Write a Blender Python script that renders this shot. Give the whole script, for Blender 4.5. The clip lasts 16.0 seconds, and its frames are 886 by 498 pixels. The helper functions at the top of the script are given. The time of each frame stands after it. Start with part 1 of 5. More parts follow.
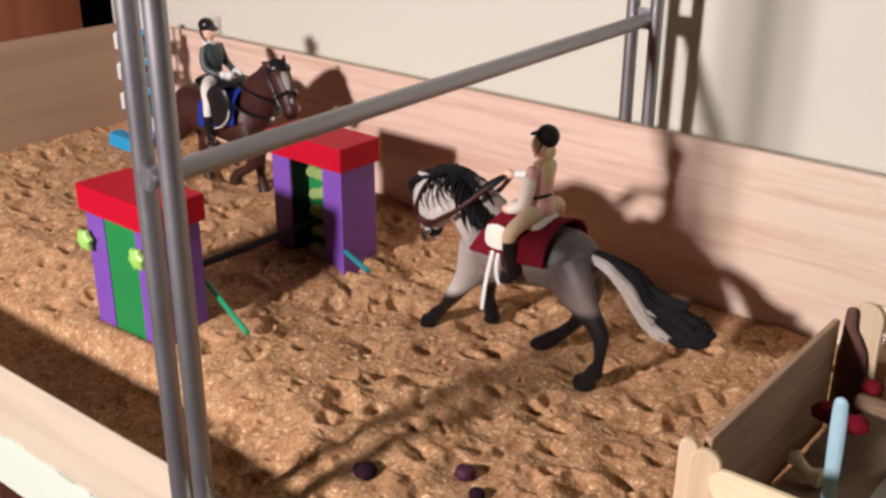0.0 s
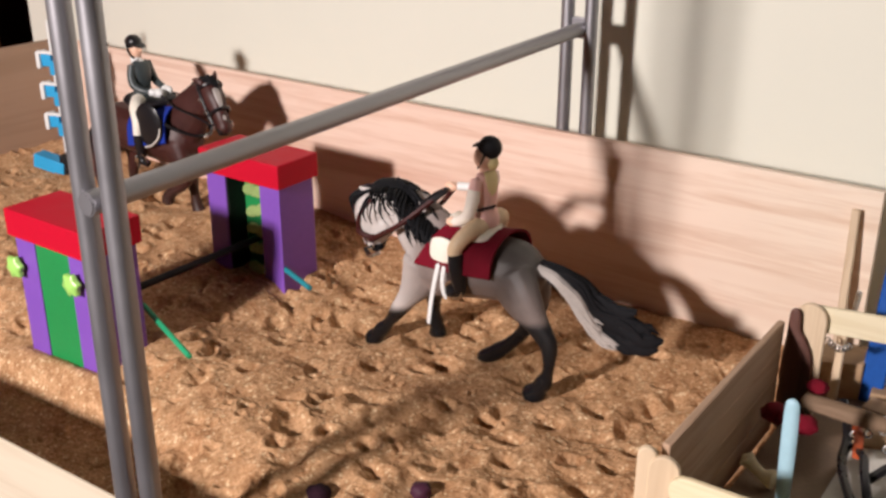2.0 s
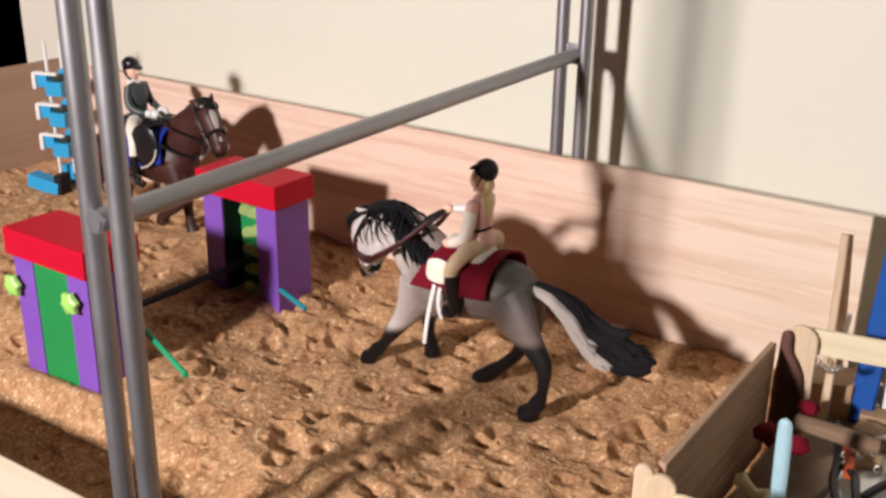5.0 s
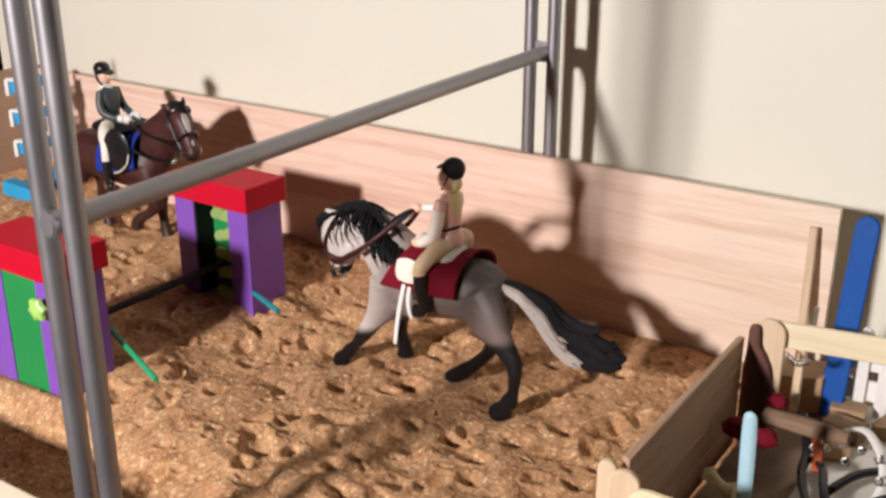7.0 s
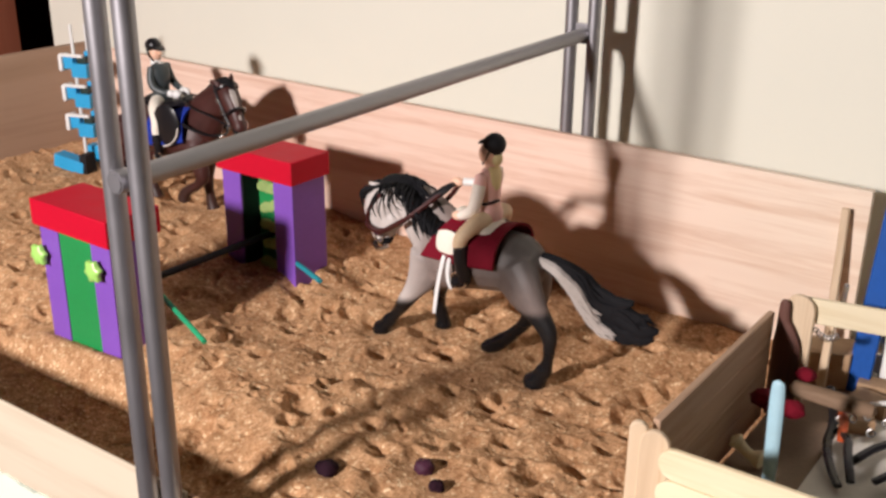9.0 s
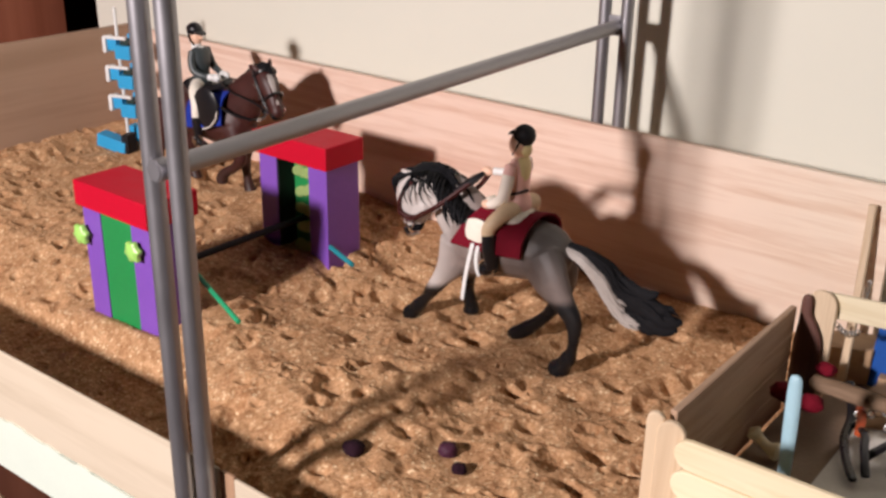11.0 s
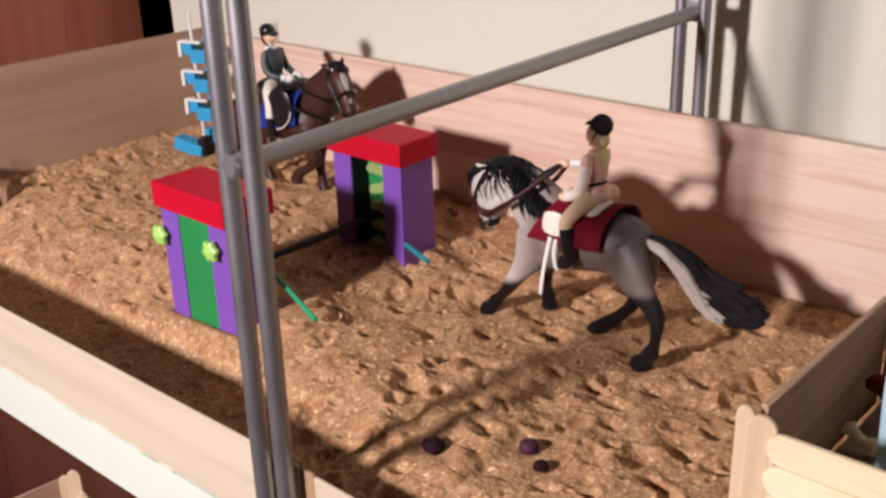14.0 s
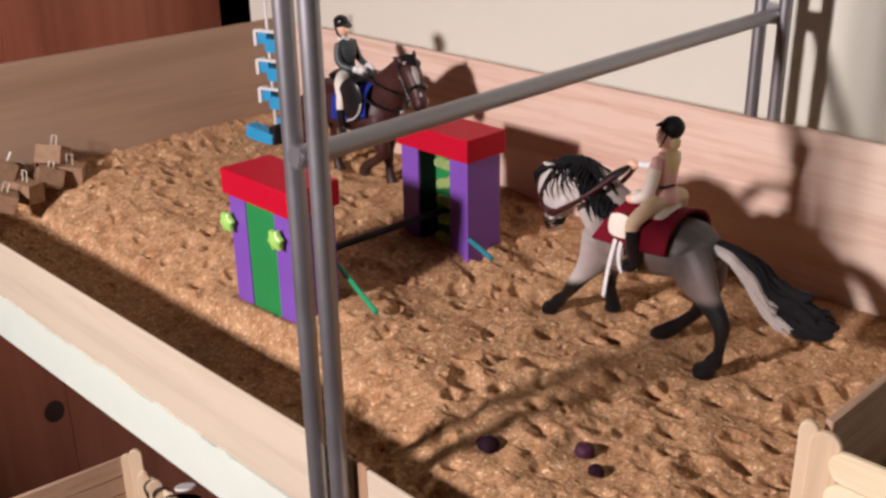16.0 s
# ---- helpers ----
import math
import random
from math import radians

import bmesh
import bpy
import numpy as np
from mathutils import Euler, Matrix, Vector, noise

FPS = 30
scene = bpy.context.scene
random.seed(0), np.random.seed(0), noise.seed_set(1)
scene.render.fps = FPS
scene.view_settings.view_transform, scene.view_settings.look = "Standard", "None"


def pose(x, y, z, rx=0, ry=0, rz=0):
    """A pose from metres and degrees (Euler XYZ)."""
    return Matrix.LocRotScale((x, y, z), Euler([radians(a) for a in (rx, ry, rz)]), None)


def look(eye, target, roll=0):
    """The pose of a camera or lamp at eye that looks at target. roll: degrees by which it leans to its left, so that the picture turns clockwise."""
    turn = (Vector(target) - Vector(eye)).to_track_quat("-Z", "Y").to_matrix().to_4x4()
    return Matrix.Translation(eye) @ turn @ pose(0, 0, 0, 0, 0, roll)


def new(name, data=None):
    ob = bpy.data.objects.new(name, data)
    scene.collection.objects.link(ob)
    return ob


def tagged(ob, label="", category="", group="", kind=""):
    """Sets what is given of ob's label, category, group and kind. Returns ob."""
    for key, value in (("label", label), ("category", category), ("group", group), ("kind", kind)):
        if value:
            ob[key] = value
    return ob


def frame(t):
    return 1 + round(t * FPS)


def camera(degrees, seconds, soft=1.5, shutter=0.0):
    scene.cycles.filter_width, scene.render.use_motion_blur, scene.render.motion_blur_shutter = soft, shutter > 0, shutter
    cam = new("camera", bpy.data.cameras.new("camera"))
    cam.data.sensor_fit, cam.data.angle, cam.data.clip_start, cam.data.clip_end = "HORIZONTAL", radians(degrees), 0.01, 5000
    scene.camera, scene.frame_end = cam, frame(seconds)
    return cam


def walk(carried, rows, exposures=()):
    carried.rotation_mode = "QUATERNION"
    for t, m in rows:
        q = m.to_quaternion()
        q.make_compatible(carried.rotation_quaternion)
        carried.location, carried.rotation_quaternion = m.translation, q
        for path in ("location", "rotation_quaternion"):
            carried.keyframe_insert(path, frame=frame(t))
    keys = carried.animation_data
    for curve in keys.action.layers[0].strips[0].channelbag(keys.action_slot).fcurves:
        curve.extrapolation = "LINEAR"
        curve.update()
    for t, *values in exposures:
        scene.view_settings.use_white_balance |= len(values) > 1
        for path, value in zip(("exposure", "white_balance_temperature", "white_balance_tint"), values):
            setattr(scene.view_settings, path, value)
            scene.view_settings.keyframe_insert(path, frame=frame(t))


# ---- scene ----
import collections

# ---------- camera ----------
cam = camera(46.0, 16.0, soft=2.8, shutter=0.0)
PATH = [
    (0, (0.038, 0.088, 0.206), (-1.141, 1.501, -0.576), 0.3),
    (0.5, (0.033, 0.088, 0.21), (-1.1, 1.559, -0.533), 0.2),
    (1, (0.024, 0.082, 0.206), (-1.056, 1.584, -0.552), 0.6),
    (1.5, (0.024, 0.084, 0.206), (-1.069, 1.573, -0.56), 0.3),
    (2, (0.03, 0.087, 0.206), (-1.044, 1.591, -0.558), 0.1),
    (2.5, (0.03, 0.088, 0.206), (-1.022, 1.612, -0.552), 0.0),
    (3, (0.028, 0.088, 0.203), (-1.024, 1.609, -0.556), 0.2),
    (3.5, (0.028, 0.085, 0.206), (-1.015, 1.623, -0.533), 0.6),
    (5.8, (0.032, 0.08, 0.207), (-1.035, 1.613, -0.509), 0.8),
    (6, (0.034, 0.082, 0.209), (-1.025, 1.621, -0.503), 0.5),
    (6.5, (0.035, 0.081, 0.211), (-1.02, 1.63, -0.487), 0.3),
    (7, (0.037, 0.086, 0.205), (-1.014, 1.63, -0.51), -0.0),
    (7.5, (0.035, 0.088, 0.207), (-1.005, 1.632, -0.524), -1.1),
    (8, (0.032, 0.085, 0.206), (-1.012, 1.627, -0.523), 0.1),
    (8.5, (0.04, 0.084, 0.205), (-1.006, 1.63, -0.514), 0.4),
    (9, (0.043, 0.071, 0.203), (-1.052, 1.576, -0.529), 0.6),
    (9.2, (0.049, 0.067, 0.204), (-1.099, 1.534, -0.524), -0.3),
    (11.3, (0.05, 0.067, 0.21), (-1.09, 1.518, -0.561), 1.0),
    (11.5, (0.049, 0.068, 0.209), (-1.111, 1.511, -0.546), 0.3),
    (12, (0.049, 0.069, 0.207), (-1.162, 1.473, -0.542), -0.7),
    (12.5, (0.047, 0.07, 0.206), (-1.189, 1.444, -0.559), -1.1),
    (13, (0.047, 0.069, 0.208), (-1.162, 1.452, -0.583), -0.2),
    (13.5, (0.047, 0.07, 0.207), (-1.172, 1.452, -0.57), -1.0),
    (14, (0.046, 0.07, 0.205), (-1.204, 1.43, -0.562), -1.7),
    (14.5, (0.045, 0.07, 0.206), (-1.196, 1.419, -0.593), -1.4),
    (15, (0.042, 0.071, 0.207), (-1.234, 1.391, -0.585), -1.7),
    (15.5, (0.044, 0.074, 0.202), (-1.252, 1.367, -0.602), -2.4),
    (16, (0.046, 0.073, 0.205), (-1.295, 1.339, -0.569), -1.0),
]
walk(cam, [(t, look(eye, target, roll)) for t, eye, target, roll in PATH],
     exposures=[(0, -0.02, 6500, 8), (1.5, 0.10, 6500, 6), (3.5, 0.12, 6500, 6), (6, 0.15, 6500, 5), (9, 0.14, 6500, 6), (11.5, 0.0, 6500, 9), (14, -0.05, 6500, 11), (16, -0.16, 6500, 12)])

# ---------- world and light ----------
world = bpy.data.worlds.new("room_air")
scene.world = world
world.use_nodes = True
world.node_tree.nodes["Background"].inputs[0].default_value = (1.0, 0.60, 0.42, 1)
world.node_tree.nodes["Background"].inputs[1].default_value = 0.001

lamp_data = bpy.data.lights.new("desk_lamp", "SPOT")
lamp_data.energy = 37.5
lamp_data.shadow_soft_size = 0.033
lamp_data.color = (1.0, 0.885, 0.885)
lamp = new("desk_lamp", lamp_data)
lamp_data.spot_size, lamp_data.spot_blend = radians(76), 0.3
lamp.matrix_world = look((-0.2676, -0.3941, 0.3419), (-0.2976, 0.5559, 0.0719))


# ---------- materials ----------
def nodes_of(name, rough=0.6, metal=0.0, spec=0.5):
    m = bpy.data.materials.new(name)
    m.use_nodes = True
    nt = m.node_tree
    b = nt.nodes["Principled BSDF"]
    b.inputs["Roughness"].default_value = rough
    b.inputs["Metallic"].default_value = metal
    b.inputs["Specular IOR Level"].default_value = spec
    return m, nt, b


def add(nt, kind, **values):
    n = nt.nodes.new(kind)
    for key, value in values.items():
        n.inputs[key].default_value = value
    return n


def coords(nt, scale=(1, 1, 1), turn=(0, 0, 0)):
    c = nt.nodes.new("ShaderNodeTexCoord")
    mp = nt.nodes.new("ShaderNodeMapping")
    mp.inputs["Scale"].default_value = scale
    mp.inputs["Rotation"].default_value = turn
    nt.links.new(c.outputs["Object"], mp.inputs["Vector"])
    return mp.outputs["Vector"]


def ramp(nt, fac, stops):
    r = nt.nodes.new("ShaderNodeValToRGB")
    while len(r.color_ramp.elements) < len(stops):
        r.color_ramp.elements.new(0.5)
    for e, (p, c) in zip(r.color_ramp.elements, stops):
        e.position, e.color = p, (*c, 1)
    nt.links.new(fac, r.inputs["Fac"])
    return r.outputs["Color"]


def noise_of(nt, vec, scale, detail=4.0, rough=0.55, distort=0.0):
    n = add(nt, "ShaderNodeTexNoise", Scale=scale, Detail=detail, Roughness=rough, Distortion=distort)
    nt.links.new(vec, n.inputs["Vector"])
    return n.outputs["Fac"]


def mixed(nt, fac, a, b, mode="MIX"):
    n = nt.nodes.new("ShaderNodeMix")
    n.data_type, n.blend_type = "RGBA", mode
    for sock, value in ((n.inputs[0], fac), (n.inputs[6], a), (n.inputs[7], b)):
        if isinstance(value, bpy.types.NodeSocket):
            nt.links.new(value, sock)
        elif isinstance(value, (int, float)):
            sock.default_value = value
        else:
            sock.default_value = (*value, 1)
    return n.outputs[2]


def bump(nt, b, height, strength, distance):
    n = add(nt, "ShaderNodeBump", Strength=strength, Distance=distance)
    nt.links.new(height, n.inputs["Height"])
    nt.links.new(n.outputs["Normal"], b.inputs["Normal"])


def painted(name, colour, rough=0.45, vary=0.12, spec=0.5, relief=0.15, metal=0.0):
    """Paint, plastic or cloth: one colour with soft wear at two scales and a fine relief."""
    m, nt, b = nodes_of(name, rough, metal, spec)
    v = coords(nt)
    big, small = noise_of(nt, v, 70, 3), noise_of(nt, v, 600, 3)
    dark = tuple(c * (1 - 1.6 * vary) for c in colour)
    light = tuple(min(1, c * (1 + vary)) for c in colour)
    col = mixed(nt, big, dark, light)
    col = mixed(nt, 0.35, col, ramp(nt, small, [(0.3, dark), (0.7, light)]))
    nt.links.new(col, b.inputs["Base Color"])
    r = nt.nodes.new("ShaderNodeMapRange")
    r.inputs["To Min"].default_value, r.inputs["To Max"].default_value = rough * 0.8, min(1, rough * 1.25)
    nt.links.new(big, r.inputs["Value"])
    nt.links.new(r.outputs["Result"], b.inputs["Roughness"])
    bump(nt, b, small, relief, 0.0004)
    return m


def timber(name, light, dark, along="x", fine=1.0, rough=0.6, streak=0.5, per_piece=0.0):
    """Wood with long grain along one axis."""
    m, nt, b = nodes_of(name, rough, 0, 0.35)
    stretch = {"x": (7, 130, 130), "y": (130, 7, 130), "z": (130, 130, 7)}[along]
    v = coords(nt, tuple(s * fine for s in stretch))
    low = coords(nt, tuple(s * fine * 0.22 for s in stretch))
    pores, bands, cloud = noise_of(nt, v, 1.6, 6, 0.65, 0.3), noise_of(nt, low, 1.2, 3, 0.5, 1.2), noise_of(nt, coords(nt), 14, 2)
    col = ramp(nt, bands, [(0.28, dark), (0.47, light), (0.75, tuple(min(1, c * 1.06) for c in light))])
    thin = ramp(nt, pores, [(0.32, tuple(c * 0.78 for c in light)), (0.52, (1, 1, 1))])
    col = mixed(nt, streak, col, thin, "MULTIPLY")
    col = mixed(nt, mixed(nt, cloud, (0, 0, 0), (0.3, 0.3, 0.3)), col, tuple(c * 0.85 for c in dark))
    if per_piece:
        info = nt.nodes.new("ShaderNodeObjectInfo")
        tone = ramp(nt, info.outputs["Random"], [(0.0, (1 - per_piece,) * 3), (1.0, (1, 1, 1))])
        col = mixed(nt, 1.0, col, tone, "MULTIPLY")
    nt.links.new(col, b.inputs["Base Color"])
    bump(nt, b, pores, 0.25, 0.0004)
    return m


def sand_material():
    """Damp golden sand: grains of several tones, paler and redder patches, few glints."""
    m, nt, b = nodes_of("coarse_sand", 0.95, 0, 0.06)
    v = coords(nt)
    cell = add(nt, "ShaderNodeTexVoronoi", Scale=1000.0)
    nt.links.new(v, cell.inputs["Vector"])
    sep = nt.nodes.new("ShaderNodeSeparateColor")
    nt.links.new(cell.outputs["Color"], sep.inputs["Color"])
    grain = ramp(nt, sep.outputs["Red"], [(0.0, (0.395, 0.222, 0.117)), (0.2, (0.48, 0.284, 0.154)), (0.75, (0.56, 0.343, 0.193)), (0.90, (0.60, 0.381, 0.222)), (0.985, (0.78, 0.60, 0.39))])
    clump = ramp(nt, noise_of(nt, v, 300, 4, 0.65), [(0.34, (0.76, 0.72, 0.65)), (0.56, (1.02, 1.02, 1.0)), (0.72, (1.07, 1.06, 1.03))])
    patch = ramp(nt, noise_of(nt, v, 75, 5, 0.6), [(0.28, (0.74, 0.65, 0.60)), (0.50, (0.96, 0.94, 0.93)), (0.75, (1.04, 1.04, 1.05))])
    col = mixed(nt, 1.0, mixed(nt, 1.0, grain, clump, "MULTIPLY"), patch, "MULTIPLY")
    nt.links.new(col, b.inputs["Base Color"])
    shine = ramp(nt, sep.outputs["Green"], [(0.9980, (1, 1, 1)), (0.9990, (0.2, 0.2, 0.2))])
    nt.links.new(shine, b.inputs["Roughness"])
    mid = noise_of(nt, v, 900, 3, 0.6)
    h = nt.nodes.new("ShaderNodeMath")
    h.operation = "MULTIPLY_ADD"
    h.inputs[1].default_value = 0.5
    nt.links.new(sep.outputs["Blue"], h.inputs[0])
    nt.links.new(mid, h.inputs[2])
    bump(nt, b, h.outputs[0], 0.14, 0.0006)
    return m


def tint_along(m, tint, lo, hi):
    """Paints a change of light colour along x by blending towards a tint."""
    nt = m.node_tree
    b = nt.nodes["Principled BSDF"]
    col = b.inputs["Base Color"].links[0].from_socket
    sep = nt.nodes.new("ShaderNodeSeparateXYZ")
    nt.links.new(coords(nt), sep.inputs[0])
    pale = mixed(nt, 1.0, col, tint, "MULTIPLY")
    nt.links.new(mixed(nt, reach(nt, sep.outputs["X"], lo, hi), col, pale), b.inputs["Base Color"])
    return m


def metal_grey():
    m, nt, b = nodes_of("silver_grey_lacquer", 0.42, 0.8, 0.5)
    v = coords(nt)
    n1, n2 = noise_of(nt, v, 40, 3), noise_of(nt, v, 1500, 2)
    nt.links.new(mixed(nt, n1, (0.310, 0.302, 0.318), (0.390, 0.380, 0.400)), b.inputs["Base Color"])
    nt.links.new(ramp(nt, n1, [(0.3, (0.38, 0.38, 0.38)), (0.7, (0.48, 0.48, 0.48))]), b.inputs["Roughness"])
    bump(nt, b, n2, 0.08, 0.0002)
    return m


def plaster():
    m, nt, b = nodes_of("cream_wall_paint", 0.85, 0, 0.25)
    v = coords(nt)
    nt.links.new(mixed(nt, noise_of(nt, v, 6, 3), (0.75, 0.745, 0.645), (0.81, 0.805, 0.70)), b.inputs["Base Color"])
    bump(nt, b, noise_of(nt, v, 350, 4), 0.12, 0.0006)
    return m


def pine():
    """Reddish-brown varnished pine boards with long upright grain and a few knots."""
    m, nt, b = nodes_of("varnished_pine", 0.42, 0, 0.5)
    v = coords(nt, (30, 30, 1.6))
    wide = coords(nt, (9, 9, 0.5))
    col = ramp(nt, noise_of(nt, wide, 1.0, 4, 0.5, 1.5), [(0.3, (0.22, 0.069, 0.041)), (0.55, (0.33, 0.110, 0.063)), (0.8, (0.41, 0.150, 0.085))])
    thin = ramp(nt, noise_of(nt, v, 2.0, 5, 0.6), [(0.3, (0.72, 0.66, 0.6)), (0.6, (1, 1, 1))])
    col = mixed(nt, 0.8, col, thin, "MULTIPLY")
    nt.links.new(col, b.inputs["Base Color"])
    return m


def coat(name, body, gloss):
    """Painted figurine body with a mottled coat."""
    m, nt, b = nodes_of(name, gloss, 0, 0.4)
    v = coords(nt)
    info = nt.nodes.new("ShaderNodeTexCoord")
    sep = nt.nodes.new("ShaderNodeSeparateXYZ")
    nt.links.new(info.outputs["Object"], sep.inputs["Vector"])
    mottled = ramp(nt, noise_of(nt, v, 130, 4), [(0.25, tuple(c * 0.72 for c in body)), (0.75, tuple(min(1, c * 1.18) for c in body))])
    return m, nt, b, sep, mottled


def reach(nt, value, lo, hi):
    r = nt.nodes.new("ShaderNodeMapRange")
    r.interpolation_type = "SMOOTHSTEP"
    r.inputs["From Min"].default_value, r.inputs["From Max"].default_value = lo, hi
    nt.links.new(value, r.inputs["Value"])
    return r.outputs["Result"]


def grey_coat():
    m, nt, b, sep, col = coat("dapple_grey_figure_paint", (0.232, 0.184, 0.166), 0.5)
    front = reach(nt, sep.outputs["X"], -0.012, -0.034)
    col = mixed(nt, front, col, (0.58, 0.53, 0.50))
    flank = reach(nt, sep.outputs["X"], 0.002, 0.028)
    low = reach(nt, sep.outputs["Z"], 0.018, 0.050)
    m1 = nt.nodes.new("ShaderNodeMath")
    m1.operation = "MULTIPLY"
    nt.links.new(flank, m1.inputs[0])
    nt.links.new(low, m1.inputs[1])
    col = mixed(nt, m1.outputs[0], col, (0.085, 0.073, 0.068))
    # black stockings: lower at the front legs than at the hind legs
    step = nt.nodes.new("ShaderNodeMath")
    step.operation = "MULTIPLY_ADD"
    step.inputs[1].default_value, step.inputs[2].default_value = -0.19, 0.0
    nt.links.new(sep.outputs["X"], step.inputs[0])
    tilt = nt.nodes.new("ShaderNodeMath")
    tilt.operation = "ADD"
    nt.links.new(sep.outputs["Z"], tilt.inputs[0])
    nt.links.new(step.outputs[0], tilt.inputs[1])
    col = mixed(nt, reach(nt, tilt.outputs[0], 0.0215, 0.0165), col, (0.008, 0.008, 0.009))
    nt.links.new(col, b.inputs["Base Color"])
    nt.links.new(ramp(nt, reach(nt, sep.outputs["Z"], 0.006, 0.018), [(0, (0.20, 0.20, 0.20)), (1, (0.5, 0.5, 0.5))]), b.inputs["Roughness"])
    bump(nt, b, noise_of(nt, coords(nt), 900, 3), 0.12, 0.0003)
    return m


def bay_coat():
    m, nt, b, sep, col = coat("bay_figure_paint", (0.056, 0.017, 0.014), 0.48)
    col = mixed(nt, reach(nt, sep.outputs["Z"], 0.022, 0.012), col, (0.04, 0.016, 0.012))
    nt.links.new(col, b.inputs["Base Color"])
    bump(nt, b, noise_of(nt, coords(nt), 900, 3), 0.12, 0.0003)
    return m


SAND = sand_material()
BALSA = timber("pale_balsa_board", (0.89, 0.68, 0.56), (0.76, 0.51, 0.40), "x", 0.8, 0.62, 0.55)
# grows less pink towards +x, a cast of the light put into the wood
BACK_BALSA = tint_along(timber("balsa_back_board", (0.89, 0.68, 0.56), (0.74, 0.49, 0.38), "x", 0.8, 0.62, 0.62), (0.97, 1.09, 1.08), 0.09, 0.27)
# wood colour lowered to stand in for weaker light on the end board
BALSA_Y_DIM = timber("dimmed_end_board", (0.45, 0.305, 0.212), (0.36, 0.235, 0.155), "y", 0.55, 0.62, 0.22)
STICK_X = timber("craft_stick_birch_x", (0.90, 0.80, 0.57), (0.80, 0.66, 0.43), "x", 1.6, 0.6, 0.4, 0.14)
# same birch as STICK_X, darkened in colour for the pen wall's unlit face
STICK_Y_DIM = timber("craft_stick_birch_y_dim", (0.54, 0.365, 0.25), (0.44, 0.28, 0.18), "y", 1.6, 0.6, 0.4, 0.14)
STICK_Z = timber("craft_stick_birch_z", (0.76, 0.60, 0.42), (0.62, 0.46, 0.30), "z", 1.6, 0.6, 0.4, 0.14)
# dark tone of the slab that plays the end post's shadow
POST_SHADE = timber("post_shade_brown", (0.135, 0.060, 0.046), (0.095, 0.040, 0.030), "z", 1.4, 0.6, 0.4)
DARK_END = timber("raw_end_grain", (0.42, 0.26, 0.16), (0.30, 0.17, 0.10), "z", 1.0, 0.75, 0.5)
STRIP = timber("tan_front_strip", (0.65, 0.56, 0.435), (0.565, 0.468, 0.345), "x", 0.55, 0.62, 0.30)
LAMINATE = painted("white_shelf_edge", (0.69, 0.765, 0.675), 0.55, 0.03, 0.4, 0.05)
METAL = metal_grey()
WALL = plaster()
PINE = pine()
KNOT = painted("dark_pine_knot", (0.030, 0.012, 0.008), 0.5, 0.3)
GAP = painted("dark_room_beyond", (0.20, 0.10, 0.075), 0.8, 0.2)
FLOOR = timber("brown_floor", (0.20, 0.10, 0.05), (0.12, 0.055, 0.028), "x", 0.2, 0.5, 0.5)
CEIL = painted("ceiling_paint", (0.20, 0.13, 0.115), 0.9, 0.03)
RED = painted("red_block_paint", (0.54, 0.004, 0.026), 0.55, 0.07, 0.18, 0.06)
PURPLE = painted("purple_block_paint", (0.215, 0.085, 0.47), 0.42, 0.08, 0.5, 0.06)
GREEN = painted("green_block_paint", (0.018, 0.265, 0.070), 0.45, 0.10, 0.5, 0.08)
BLACK = painted("black_paint", (0.010, 0.009, 0.011), 0.6, 0.2, 0.3)
LEAF = painted("green_leaf_felt", (0.29, 0.41, 0.13), 0.8, 0.22)
LIME = painted("lime_plastic_bead", (0.40, 0.75, 0.17), 0.3, 0.06, 0.5, 0.03)
STICK_GREEN = painted("green_stick_paint", (0.02, 0.38, 0.17), 0.5, 0.2)
STICK_TEAL = painted("teal_stick_paint", (0.02, 0.27, 0.33), 0.5, 0.2)
PLUM = painted("plum_lump", (0.060, 0.014, 0.034), 0.6, 0.3, 0.3, 0.5)
DARK_BEAD = painted("dark_purple_lump", (0.022, 0.007, 0.014), 0.85, 0.3, 0.15, 0.6)
DARK_GREEN = painted("dark_green_paint", (0.012, 0.035, 0.030), 0.5, 0.15)
BLUE = painted("sky_blue_paint", (0.030, 0.37, 0.70), 0.45, 0.10)
COBALT = painted("cobalt_stick_paint", (0.007, 0.080, 0.36), 0.6, 0.15, 0.25)
PALE_BLUE = painted("pale_blue_stick_paint", (0.40, 0.62, 0.72), 0.5, 0.08)
WHITE = painted("white_toy_paint", (0.80, 0.80, 0.78), 0.45, 0.05)
CREAM = painted("cream_toy_paint", (0.88, 0.82, 0.71), 0.5, 0.06)
MAROON = painted("maroon_felt", (0.17, 0.004, 0.016), 0.9, 0.18, 0.2, 0.6)
CLOTH_BLUE = painted("royal_blue_cloth", (0.010, 0.035, 0.33), 0.8, 0.15, 0.3, 0.4)
LEATHER = painted("brown_leather_paint", (0.055, 0.011, 0.010), 0.5, 0.2, 0.3)
BLACK_GLOSS = painted("black_leather_paint", (0.012, 0.011, 0.013), 0.28, 0.2)
HAIR = painted("black_mane_paint", (0.008, 0.008, 0.010), 0.7, 0.3, 0.2, 0.6)
HAIR_PALE = painted("pale_tail_paint", (0.44, 0.40, 0.37), 0.5, 0.15, 0.4, 0.5)
SKIN = painted("toy_skin_paint", (0.88, 0.56, 0.40), 0.45, 0.06)
PINK = painted("pink_shirt_paint", (0.88, 0.52, 0.46), 0.5, 0.08)
YELLOW = painted("pale_yellow_vest_paint", (0.78, 0.64, 0.32), 0.5, 0.08)
SHIRT = painted("cream_shirt_paint", (0.93, 0.84, 0.74), 0.5, 0.08)
